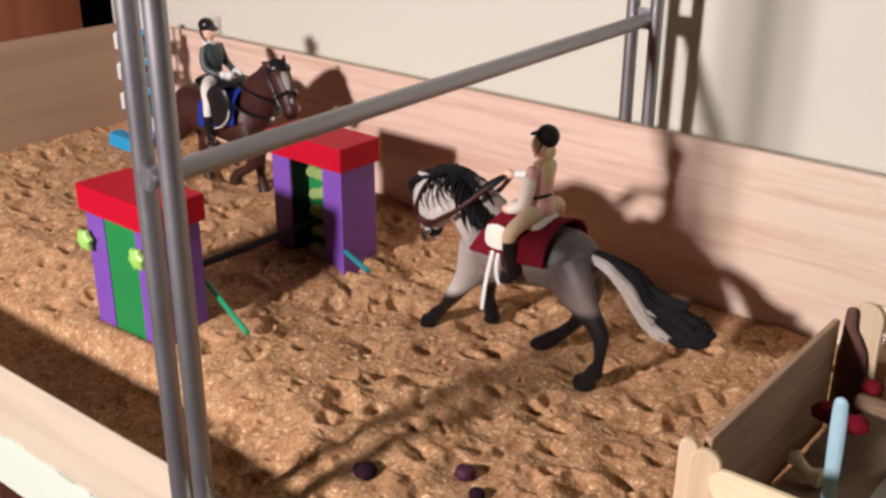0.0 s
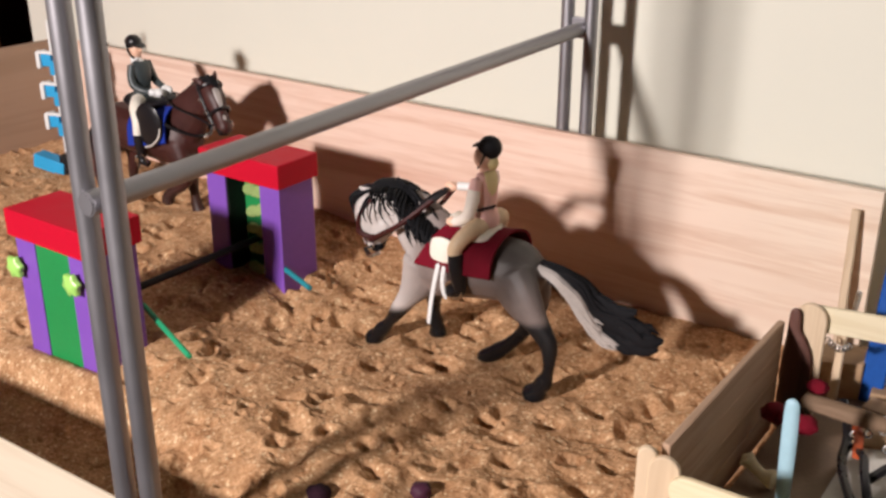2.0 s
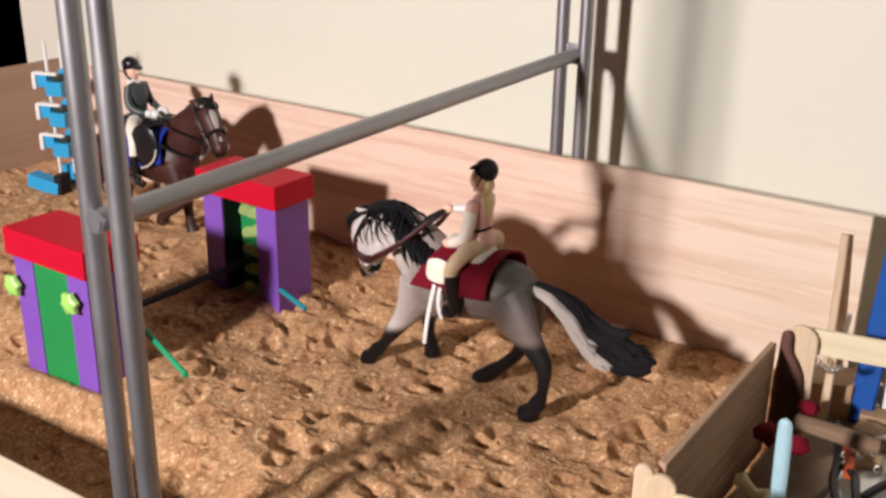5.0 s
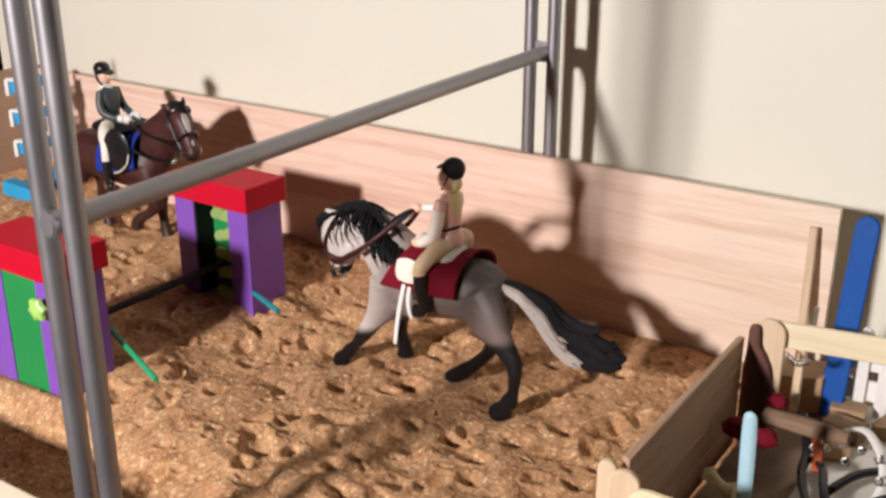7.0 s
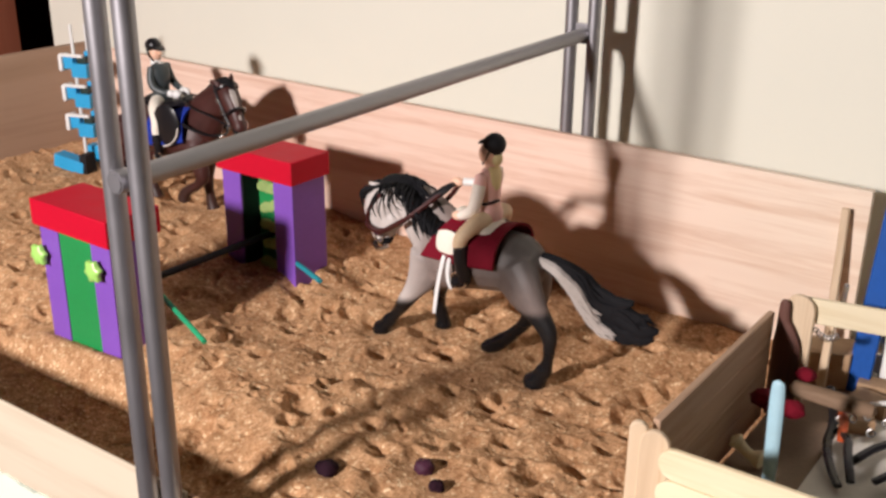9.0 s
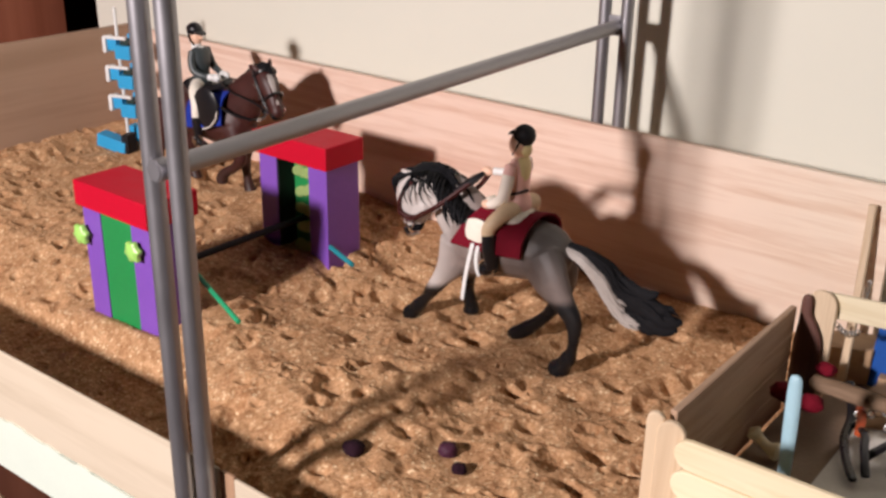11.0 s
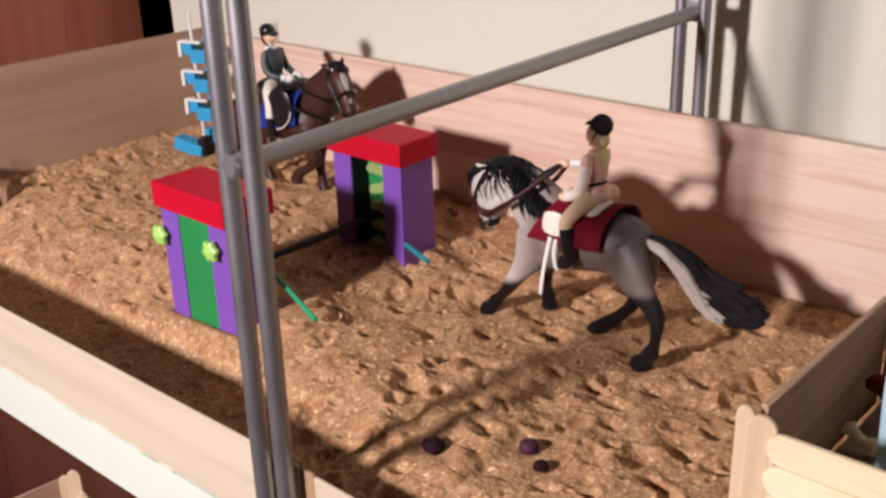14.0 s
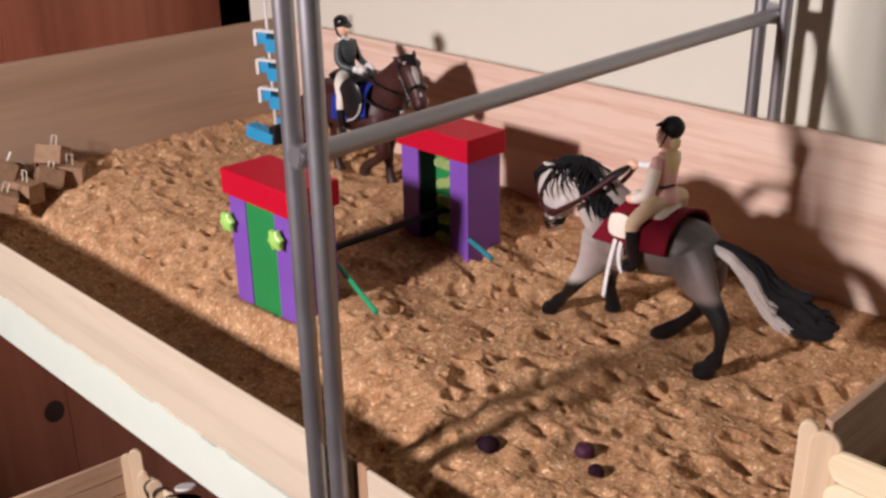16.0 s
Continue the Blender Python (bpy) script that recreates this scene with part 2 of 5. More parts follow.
TAN = painted("tan_breeches_paint", (0.74, 0.55, 0.35), 0.5, 0.12)
JACKET = painted("dark_grey_jacket_paint", (0.045, 0.058, 0.062), 0.4, 0.15)
SILVER = painted("silver_buckle", (0.75, 0.74, 0.72), 0.22, 0.05, 0.5, 0.05, 1.0)
ORANGE = painted("orange_red_stick_paint", (0.55, 0.10, 0.03), 0.5, 0.15)
CARD = painted("pale_grey_card", (0.72, 0.69, 0.63), 0.8, 0.08)
GREY_FLOOR = painted("brownish_card", (0.27, 0.19, 0.13), 0.8, 0.15)
DULL_WALL = painted("dull_room_paint", (0.10, 0.052, 0.045), 0.9, 0.05)
BARK = timber("weathered_branch", (0.30, 0.20, 0.13), (0.16, 0.10, 0.06), "x", 1.2, 0.8, 0.6)
RAW_BLOCK = timber("raw_pine_block", (0.52, 0.35, 0.21), (0.38, 0.23, 0.13), "x", 1.2, 0.7, 0.4, 0.2)
# block wood darkened, with the shade over the heap put into its colour
HEAP_SHADED = timber("shaded_toy_block", (0.39, 0.24, 0.145), (0.27, 0.155, 0.09), "x", 1.2, 0.7, 0.4, 0.3)
GREY_COAT, BAY_COAT = grey_coat(), bay_coat()

# ---------- mesh helpers ----------
BASE = {}


def thing(name, loc, label, category, group="", kind=""):
    """An Empty at the base of a thing made of parts."""
    e = new(name)
    e.empty_display_size = 0.01
    e.location = loc
    BASE[e] = Vector(loc)
    return tagged(e, label, category, group, kind)


def link(name, bm, materials, loc=(0, 0, 0), smooth=True):
    me = bpy.data.meshes.new(name)
    bmesh.ops.translate(bm, verts=bm.verts, vec=-Vector(loc))
    bmesh.ops.recalc_face_normals(bm, faces=bm.faces)
    # broad flat faces beside narrow rounded edges stay flat
    size = {f: f.calc_area() for f in bm.faces}
    even = []
    for f in bm.faces:
        near = [g for e in f.edges for g in e.link_faces if g is not f]
        even.append(smooth and not (near and size[f] > 5 * sum(size[g] for g in near) / len(near)))
        f.smooth = smooth
    bm.to_mesh(me)
    bm.free()
    for m in materials if isinstance(materials, (list, tuple)) else [materials]:
        me.materials.append(m)
    if smooth:
        me.set_sharp_from_angle(angle=radians(38))
        me.polygons.foreach_set("use_smooth", even)
    return new(name, me)


def part(name, bm, material, parent, label="", smooth=True):
    loc = BASE[parent]
    ob = link(name, bm, material, loc, smooth)
    ob.parent = parent
    BASE[ob] = loc
    return tagged(ob, label)


def solid(name, bm, material, loc, label, category, group="", kind="", smooth=True):
    """A thing that is one mesh, with its origin at loc."""
    ob = link(name, bm, material, loc, smooth)
    ob.location = loc
    BASE[ob] = Vector(loc)
    return tagged(ob, label, category, group, kind)


def rbox(lo, hi, bevel=0.0006, bm=None, m=None, mat_index=0, seg=2):
    """A box with rounded edges."""
    own = bmesh.new()
    bmesh.ops.create_cube(own, size=1)
    for v in own.verts:
        v.co = Vector([l + (h - l) * (c + 0.5) for l, h, c in zip(lo, hi, v.co)])
    if bevel:
        bmesh.ops.bevel(own, geom=own.edges[:], offset=bevel, segments=seg, affect="EDGES", profile=0.6)
    if m is not None:
        own.transform(m)
    return merged(bm, own, mat_index)


def merged(bm, own, mat_index=0):
    for f in own.faces:
        f.material_index = mat_index
    if bm is None:
        return own
    me = bpy.data.meshes.new("scratch")
    own.to_mesh(me)
    own.free()
    bm.from_mesh(me)
    bpy.data.meshes.remove(me)
    return bm


def spline(points, n):
    """Catmull-Rom through rows of any length."""
    p = [np.array(q, float) for q in points]
    p = [2 * p[0] - p[1], *p, 2 * p[-1] - p[-2]]
    out = []
    for i in range(1, len(p) - 2):
        for k in range(n):
            t = k / n
            a, b, c, d = p[i - 1], p[i], p[i + 1], p[i + 2]
            out.append(0.5 * (2 * b + (c - a) * t + (2 * a - 5 * b + 4 * c - d) * t * t + (3 * b - a - 3 * c + d) * t**3))
    out.append(p[-2])
    return out


def tube(rows, bm=None, n=4, seg=10, mat_index=0, unit=1.0, m=None, flat=1.0):
    """A round-ended limb through rows of x, y, z, radius[, radius to the side]."""
    rows = [tuple(r) if len(r) == 5 else (*r, r[3] * flat) for r in rows]
    path = spline(rows, n) if n > 1 else [np.array(r, float) for r in rows]
    own = bmesh.new()
    rings, last = [], None
    for i, q in enumerate(path):
        a, b = path[max(0, i - 1)][:3], path[min(len(path) - 1, i + 1)][:3]
        way = Vector(b - a).normalized()
        if last is None:
            side = way.cross(Vector((0, 0, 1)))
            if side.length < 0.35:
                side = Vector((0, 1, 0))
            if side.y < 0:
                side = -side
        else:
            side = last
        side = (side - way * side.dot(way)).normalized()
        last = side
        up = side.cross(way).normalized()
        c = Vector(q[:3])
        rings.append([own.verts.new((c + up * (q[3] * math.cos(w)) + side * (q[4] * math.sin(w))) * unit) for w in (2 * math.pi * k / seg for k in range(seg))])
    for r0, r1 in zip(rings, rings[1:]):
        for k in range(seg):
            own.faces.new((r0[k], r0[(k + 1) % seg], r1[(k + 1) % seg], r1[k]))
    for ring, row, other in ((rings[0], path[0], path[1]), (rings[-1], path[-1], path[-2])):
        d = Vector(row[:3] - other[:3])
        tip = own.verts.new((Vector(row[:3]) + d.normalized() * row[3] * 0.55) * unit)
        for k in range(seg):
            own.faces.new((ring[k], ring[(k + 1) % seg], tip))
    if m is not None:
        own.transform(m)
    return merged(bm, own, mat_index)


def ball(c, r, bm=None, mat_index=0, u=14, v=9, m=None):
    """An ellipsoid; r is one radius or three."""
    own = bmesh.new()
    bmesh.ops.create_uvsphere(own, u_segments=u, v_segments=v, radius=1)
    r = (r,) * 3 if isinstance(r, (int, float)) else r
    for w in own.verts:
        w.co = Vector([a + b * q for a, b, q in zip(c, r, w.co)])
    if m is not None:
        own.transform(m)
    return merged(bm, own, mat_index)


def rod(a, b, r, bm=None, seg=16, mat_index=0, bevel=0.0):
    """A straight round bar with flat ends."""
    a, b = Vector(a), Vector(b)
    own = bmesh.new()
    bmesh.ops.create_cone(own, cap_ends=True, segments=seg, radius1=r, radius2=r, depth=(b - a).length)
    if bevel:
        rim = [e for e in own.edges if abs(e.verts[0].co.z - e.verts[1].co.z) < 1e-9]
        bmesh.ops.bevel(own, geom=rim, offset=bevel, segments=2, affect="EDGES")
    own.transform(Matrix.Translation((a + b) / 2) @ (b - a).to_track_quat("Z", "Y").to_matrix().to_4x4())
    return merged(bm, own, mat_index)


def slat(length, width, thick, m, round_a=True, round_b=True, bm=None):
    """A craft stick lying along local x from 0, wide along y, with rounded ends."""
    w, pts = width / 2, []
    def end(cx, sign, rounded):
        if rounded:
            return [(cx + sign * (math.sin(a) * w - w) , math.cos(a) * w * sign) for a in np.linspace(0, math.pi, 9)]
        return [(cx, w * sign), (cx, -w * sign)]
    pts = end(length, 1, round_b) + end(0, -1, round_a)
    own = bmesh.new()
    low = [own.verts.new((x, y, -thick / 2)) for x, y in pts]
    high = [own.verts.new((x, y, thick / 2)) for x, y in pts]
    own.faces.new(low[::-1])
    own.faces.new(high)
    for i in range(len(pts)):
        j = (i + 1) % len(pts)
        own.faces.new((low[i], low[j], high[j], high[i]))
    bmesh.ops.bevel(own, geom=[e for e in own.edges if abs(e.verts[0].co.z - e.verts[1].co.z) < 1e-9], offset=thick * 0.18, segments=1, affect="EDGES")
    own.transform(m)
    return merged(bm, own)


def frame_of(origin, along, wide):
    """A pose whose x runs along one way and whose y lies near another."""
    x = Vector(along).normalized()
    z = x.cross(Vector(wide)).normalized()
    y = z.cross(x)
    return Matrix.Translation(origin) @ Matrix((x, y, z)).transposed().to_4x4()


def fused(bm, voxel, smooth=2):
    """Melts overlapping closed shapes into one skin."""
    me = bpy.data.meshes.new("scratch")
    bm.to_mesh(me)
    bm.free()
    ob = new("scratch", me)
    r = ob.modifiers.new("melt", "REMESH")
    r.mode, r.voxel_size = "VOXEL", voxel
    s = ob.modifiers.new("soft", "SMOOTH")
    s.factor, s.iterations = 0.5, smooth
    got = bpy.data.meshes.new_from_object(ob.evaluated_get(bpy.context.evaluated_depsgraph_get()))
    bpy.data.objects.remove(ob)
    out = bmesh.new()
    out.from_mesh(got)
    bpy.data.meshes.remove(got)
    return out

# ---------- the room ----------
def plain(name, lo, hi, material, label, category, bevel=0.0):
    c = [(a + b) / 2 for a, b in zip(lo, hi)]
    return solid(name, rbox(lo, hi, bevel), material, c, label, category, kind="structure", smooth=False)


plain("wall_north", (-0.672, 0.5434, -0.9), (1.2, 0.60, 1.6), WALL, "cream painted room wall behind the shelf", "wall")
plain("wall_gap", (-1.6, 0.90, -0.9), (-0.5, 0.95, 1.6), GAP, "dark recess beside the cream wall", "wall")
# unseen walls and ceiling close the room; their dark red tone warms the shade
plain("wall_east", (1.2, -2.4, -0.9), (1.26, 0.60, 1.6), DULL_WALL, "unseen side wall, dark reddish to tint the bounced light", "wall")
plain("wall_south", (-2.2, -2.46, -0.9), (1.26, -2.4, 1.6), DULL_WALL, "unseen rear wall, dark reddish to tint the bounced light", "wall")
plain("wall_west", (-2.26, -2.46, -0.9), (-2.2, 0.95, 1.6), DULL_WALL, "unseen far wall, dark reddish to tint the bounced light", "wall")
plain("floor", (-2.26, -2.46, -0.96), (1.26, 0.95, -0.9), FLOOR, "dark brown wooden room floor", "floor")
plain("ceiling", (-2.26, -2.46, 1.6), (1.26, 0.95, 1.66), CEIL, "unseen ceiling, dark and warm to tint the bounced light", "ceiling")

# wardrobe with upright pine boards
wardrobe = thing("wardrobe", (-0.90, 0.1, -0.9), "reddish-brown varnished pine wardrobe with upright boards and dark knots", "wardrobe")
part("carcass", rbox((-1.15, -0.60, -0.9), (-0.757, 0.565, 1.25), 0.002), PINE, wardrobe, smooth=False)
y = -0.60
KNOTS = ((0.361, -0.266, 0.0105), (0.30, -0.52, 0.009), (0.42, -0.45, 0.007), (0.24, 0.35, 0.009), (0.47, 0.42, 0.008))
for wide in (0.118, 0.126, 0.112, 0.130, 0.120, 0.124, 0.116, 0.128, 0.121, 0.069):
    panel = part("board", rbox((-0.757, y + 0.0001, -0.9), (-0.750, y + wide - 0.0001, 1.25), 0.0005, seg=1), PINE, wardrobe)
    for ky, kz, kr in KNOTS:
        if y <= ky < y + wide:
            part("knot", ball((-0.7497, ky, kz), (0.0006, kr * 0.85, kr), u=18, v=8), KNOT, panel, "dark round knot")
    y += wide

# ---------- shelf, tray and sand ----------
def ragged_strip(x0, x1, y0, y1, z0, z1, amount, step):
    """A strip whose upper edge is torn and wavy."""
    bm = bmesh.new()
    rows = []
    n = int((x1 - x0) / step)
    for i in range(n + 1):
        x = x0 + (x1 - x0) * i / n
        top = z1 + amount * (1.2 * noise.noise((x * 26, 1.7, 0)) + (0.7 if noise.noise((x * 70, 9.1, 0)) > 0.1 else 0.0) + 0.4 * noise.noise((x * 240, 4.1, 0)))
        rows.append([bm.verts.new(p) for p in ((x, y0, z0), (x, y0, top), (x, y1, top), (x, y1, z0))])
    for a, b in zip(rows, rows[1:]):
        for k in range(4):
            bm.faces.new((a[k], b[k], b[(k + 1) % 4], a[(k + 1) % 4]))
    bm.faces.new(rows[0])
    bm.faces.new(rows[-1][::-1])
    return bm


def askew(bm):
    """The front edge runs a little outwards towards the far end."""
    for v in bm.verts:
        v.co.y -= 0.020 * max(0.0, -0.19 - v.co.x)
    return bm


shelf = thing("shelf", (-0.3, 0.385, -0.0425), "thick shelf board with a chipped white front edge", "shelf", kind="structure")
part("board", rbox((-0.95, 0.2530, -0.0455), (0.45, 0.5235, -0.0180), 0.0008), BALSA, shelf)
part("front_edge", askew(ragged_strip(-0.95, 0.45, 0.2460, 0.2526, -0.0462, -0.0215, 0.0013, 0.0022)), LAMINATE, shelf, "chipped white laminate edge strip", smooth=False)

solid("back_board", rbox((-0.5695, 0.502, -0.0180), (-0.0537, 0.5055, 0.0705), 0.0004), BACK_BALSA, (-0.31, 0.505, -0.0180), "pale balsa back board standing along the sand", "board", kind="structure")
solid("end_board", rbox((-0.5755, 0.2500, -0.0180), (-0.5695, 0.5055, 0.0722), 0.0005), BALSA_Y_DIM, (-0.572, 0.378, -0.0180), "pale wooden end board of the sand tray", "board", kind="structure")
solid("front_board", askew(rbox((-0.95, 0.2468, -0.0216), (-0.1835, 0.2480, 0.0118), 0.0006)), STRIP, (-0.55, 0.248, -0.0180), "low pale wooden strip along the sand's edge", "board", kind="structure")
solid("front_board_short", rbox((-0.1762, 0.2472, -0.0216), (0.20, 0.2486, 0.0106), 0.0006), STRIP, (0.0, 0.248, -0.0180), "low pale wooden strip with a sawn end", "board", kind="structure")
solid("joint_block", rbox((-0.1833, 0.2474, -0.0180), (-0.1764, 0.2488, 0.0110), 0.0005), DARK_END, (-0.180, 0.249, -0.0180), "small dark raw wooden joint piece between strips", "block", kind="structure")


LUMPS = ((-0.1712, 0.2985, 0.0038), (-0.1450, 0.3195, 0.0034), (-0.1345, 0.3128, 0.0026))
HOOVES = [(-0.1881 + 0.0103 * a, 0.4116 + 0.0103 * b) for a, b in ((3.6, -0.85), (0.65, 0.65), (-4.4, -0.7), (-2.5, 1.15))]


def hoof_pits():
    """Scattered prints of several sizes, in buckets of 12 mm: centre, half length, turn, stretch and depth."""
    rng, buckets = random.Random(23), collections.defaultdict(list)
    for gap, r0, r1, d0, d1, share_far, share_near in ((0.0158, 0.0034, 0.0056, 0.0028, 0.0048, 0.85, 0.56), (0.027, 0.0060, 0.0095, 0.0028, 0.0044, 0.25, 0.50), (0.0090, 0.0015, 0.0026, 0.0010, 0.0020, 0.18, 0.34)):
        nx, ny = int(0.52 / gap), int(0.26 / gap)
        for j in range(ny):
            for i in range(nx):
                px = -0.57 + gap * (i + 0.5 * (j % 2) + rng.uniform(-0.38, 0.38))
                py = 0.245 + gap * (j + rng.uniform(-0.38, 0.38))
                far = max(0.0, min(1.0, (-0.35 - px) / 0.05))
                chance, r, d = rng.random(), rng.uniform(r0, r1), rng.uniform(d0, d1)
                turn, stretch = rng.uniform(0, math.pi), 1 + rng.uniform(0.0, 0.9) * (1 - 0.6 * far)
                if chance < share_near + (share_far - share_near) * far:
                    wide = r * stretch * 1.8
                    for bx in range(math.floor((px - wide) / 0.012), math.floor((px + wide) / 0.012) + 1):
                        for by in range(math.floor((py - wide) / 0.012), math.floor((py + wide) / 0.012) + 1):
                            buckets[bx, by].append((px, py, r, math.cos(turn), math.sin(turn), stretch, d))
    return buckets


PITS = hoof_pits()


def sand_height(x, y):
    """Loose damp sand: slow swells, crumbly clods and irregular hoof prints."""
    rise = 0.0065 * max(0.0, min(1.0, (-0.47 - x) / 0.09)) ** 1.5
    rise -= 0.0068 * max(0.0, min(1.0, (x + 0.36) / 0.08)) * max(0.0, min(1.0, (y - 0.325) / 0.06))
    side = max(0.0, min(1.0, (-0.19 - x) / 0.07))
    bank = max(0.0, min(1.0, (0.297 + 0.033 * side - y) / (0.030 + 0.018 * side)))
    bank = max(bank, side * max(0.0, min(1.0, (0.3095 - y) / 0.014)))
    rise -= (0.0065 + 0.0118 * side) * bank
    swell = 0.0024 * noise.noise((x * 23, y * 23, 0.3)) + 0.0023 * noise.noise((x * 56, y * 56, 2.1))
    far = max(0.0, min(1.0, (-0.36 - x) / 0.05))
    wx = x + 0.0030 * noise.noise((x * 95, y * 95, 5)) + 0.0009 * noise.noise((x * 260, y * 260, 6))
    wy = y + 0.0030 * noise.noise((x * 95, y * 95, 15)) + 0.0009 * noise.noise((x * 260, y * 260, 16))
    prints = 0.0
    for px, py, r, c, d, stretch, depth in PITS.get((math.floor(x / 0.012), math.floor(y / 0.012)), ()):
        u, v = (wx - px) * c + (wy - py) * d, (wy - py) * c - (wx - px) * d
        q = math.hypot(u / stretch, v) / r
        if q < 1.0:
            prints -= 0.9 * depth * (1 - q * q) ** 2
        if q < 1.9:
            prints += 0.14 * depth * math.exp(-((q - 1.2) / 0.3) ** 2)
    clod = noise.noise((x * 92, y * 92, 7.7)) * 0.0010 * (1 - 0.5 * far) + noise.noise((x * 185, y * 185, 3.1)) * 0.00040
    crumb = (0.00036 - 0.00016 * far) * (0.5 - noise.voronoi((x * 430, y * 430, 1.0))[0][0]) + noise.noise((x * 800, y * 800, 4)) * 0.00012
    level = rise + swell + prints + clod + crumb + 0.0002
    # heaped a little against the foot of the front wing
    aside = max(0.0, -0.348 - x, x + 0.2975)
    heaped = math.exp(-(aside / 0.010) ** 2 - ((y - 0.3065) / 0.0065) ** 2)
    level += (-0.0048 + 0.06 * (x + 0.348) - level) * 0.9 * heaped
    # trodden flat right under the hooves
    for hx, hy in HOOVES:
        level += (-0.0080 - level) * math.exp(-((x - hx) ** 2 + (y - hy) ** 2) / 0.00009)
    for dx, dy, r in LUMPS:
        sunk = math.exp(-((x - dx) ** 2 + (y - dy) ** 2) / 0.00014)
        level += (-0.0032 - level) * sunk
    return level


def sand_bed():
    x0, x1, y0, y1, step = -0.5695, -0.05, 0.2489, 0.502, 0.0006
    nx, ny = int((x1 - x0) / step), int((y1 - y0) / step)
    verts, faces, rng = [], [], random.Random(17)
    for j in range(ny + 1):
        for i in range(nx + 1):
            x = x0 + (x1 - x0) * i / nx
            front = y0 - 0.020 * max(0.0, -0.19 - x)
            y = front + (y1 - front) * j / ny
            verts.append((x, y, max(-0.0172, sand_height(x, y)) + rng.gauss(0, 0.00009)))
    for j in range(ny):
        for i in range(nx):
            a = j * (nx + 1) + i
            faces.append((a, a + 1, a + nx + 2, a + nx + 1))
    # skirt down to the shelf
    n = len(verts)
    ring = [i for i in range(nx + 1)] + [(j + 1) * (nx + 1) - 1 for j in range(1, ny + 1)] + [ny * (nx + 1) + i for i in range(nx - 1, -1, -1)] + [j * (nx + 1) for j in range(ny - 1, 0, -1)]
    verts += [(verts[i][0], verts[i][1], -0.0179) for i in ring]
    for k in range(len(ring)):
        q = (k + 1) % len(ring)
        faces.append((ring[k], n + k, n + q, ring[q]))
    me = bpy.data.meshes.new("sand")
    me.from_pydata(verts, [], faces)
    me.polygons.foreach_set("use_smooth", [False] * len(faces))
    me.materials.append(SAND)
    me.update()
    return tagged(new("sand", me), "loose golden-brown sand covered with hoof prints", "sand", kind="stuff")


sand_bed()

# ---------- metal rack ----------
rack = thing("metal_rack", (-0.193, 0.38, -0.9), "silver-grey tubular metal shelving rack with a cross bar", "rack")
for x, yy in ((-0.1964, 0.2425), (-0.1845, 0.2425), (-0.2022, 0.5095), (-0.1902, 0.5095)):
    part("upright", rod((x, yy, -0.9), (x, yy, 1.1), 0.0031, seg=20), METAL, rack)
bar = part("crossbar", rod((-0.1906, 0.2440, 0.1140), (-0.1945, 0.5085, 0.1180), 0.0032, seg=20, bevel=0.0004), METAL, rack)
part("bolt", rod((-0.1910, 0.2385, 0.1140), (-0.1910, 0.2440, 0.1140), 0.0034, seg=16, bevel=0.0005), METAL, bar, "flat round bolt head")
for zz in (-0.20, 0.42):
    part("web", rbox((-0.1960, 0.2415, zz), (-0.1858, 0.2435, zz + 0.012), 0.0004), METAL, rack)
    part("web", rbox((-0.2022, 0.5085, zz), (-0.1920, 0.5105, zz + 0.012), 0.0004), METAL, rack)
part("web", rbox((-0.2022, 0.5085, 0.1135), (-0.1905, 0.5105, 0.1230), 0.0004), METAL, rack)

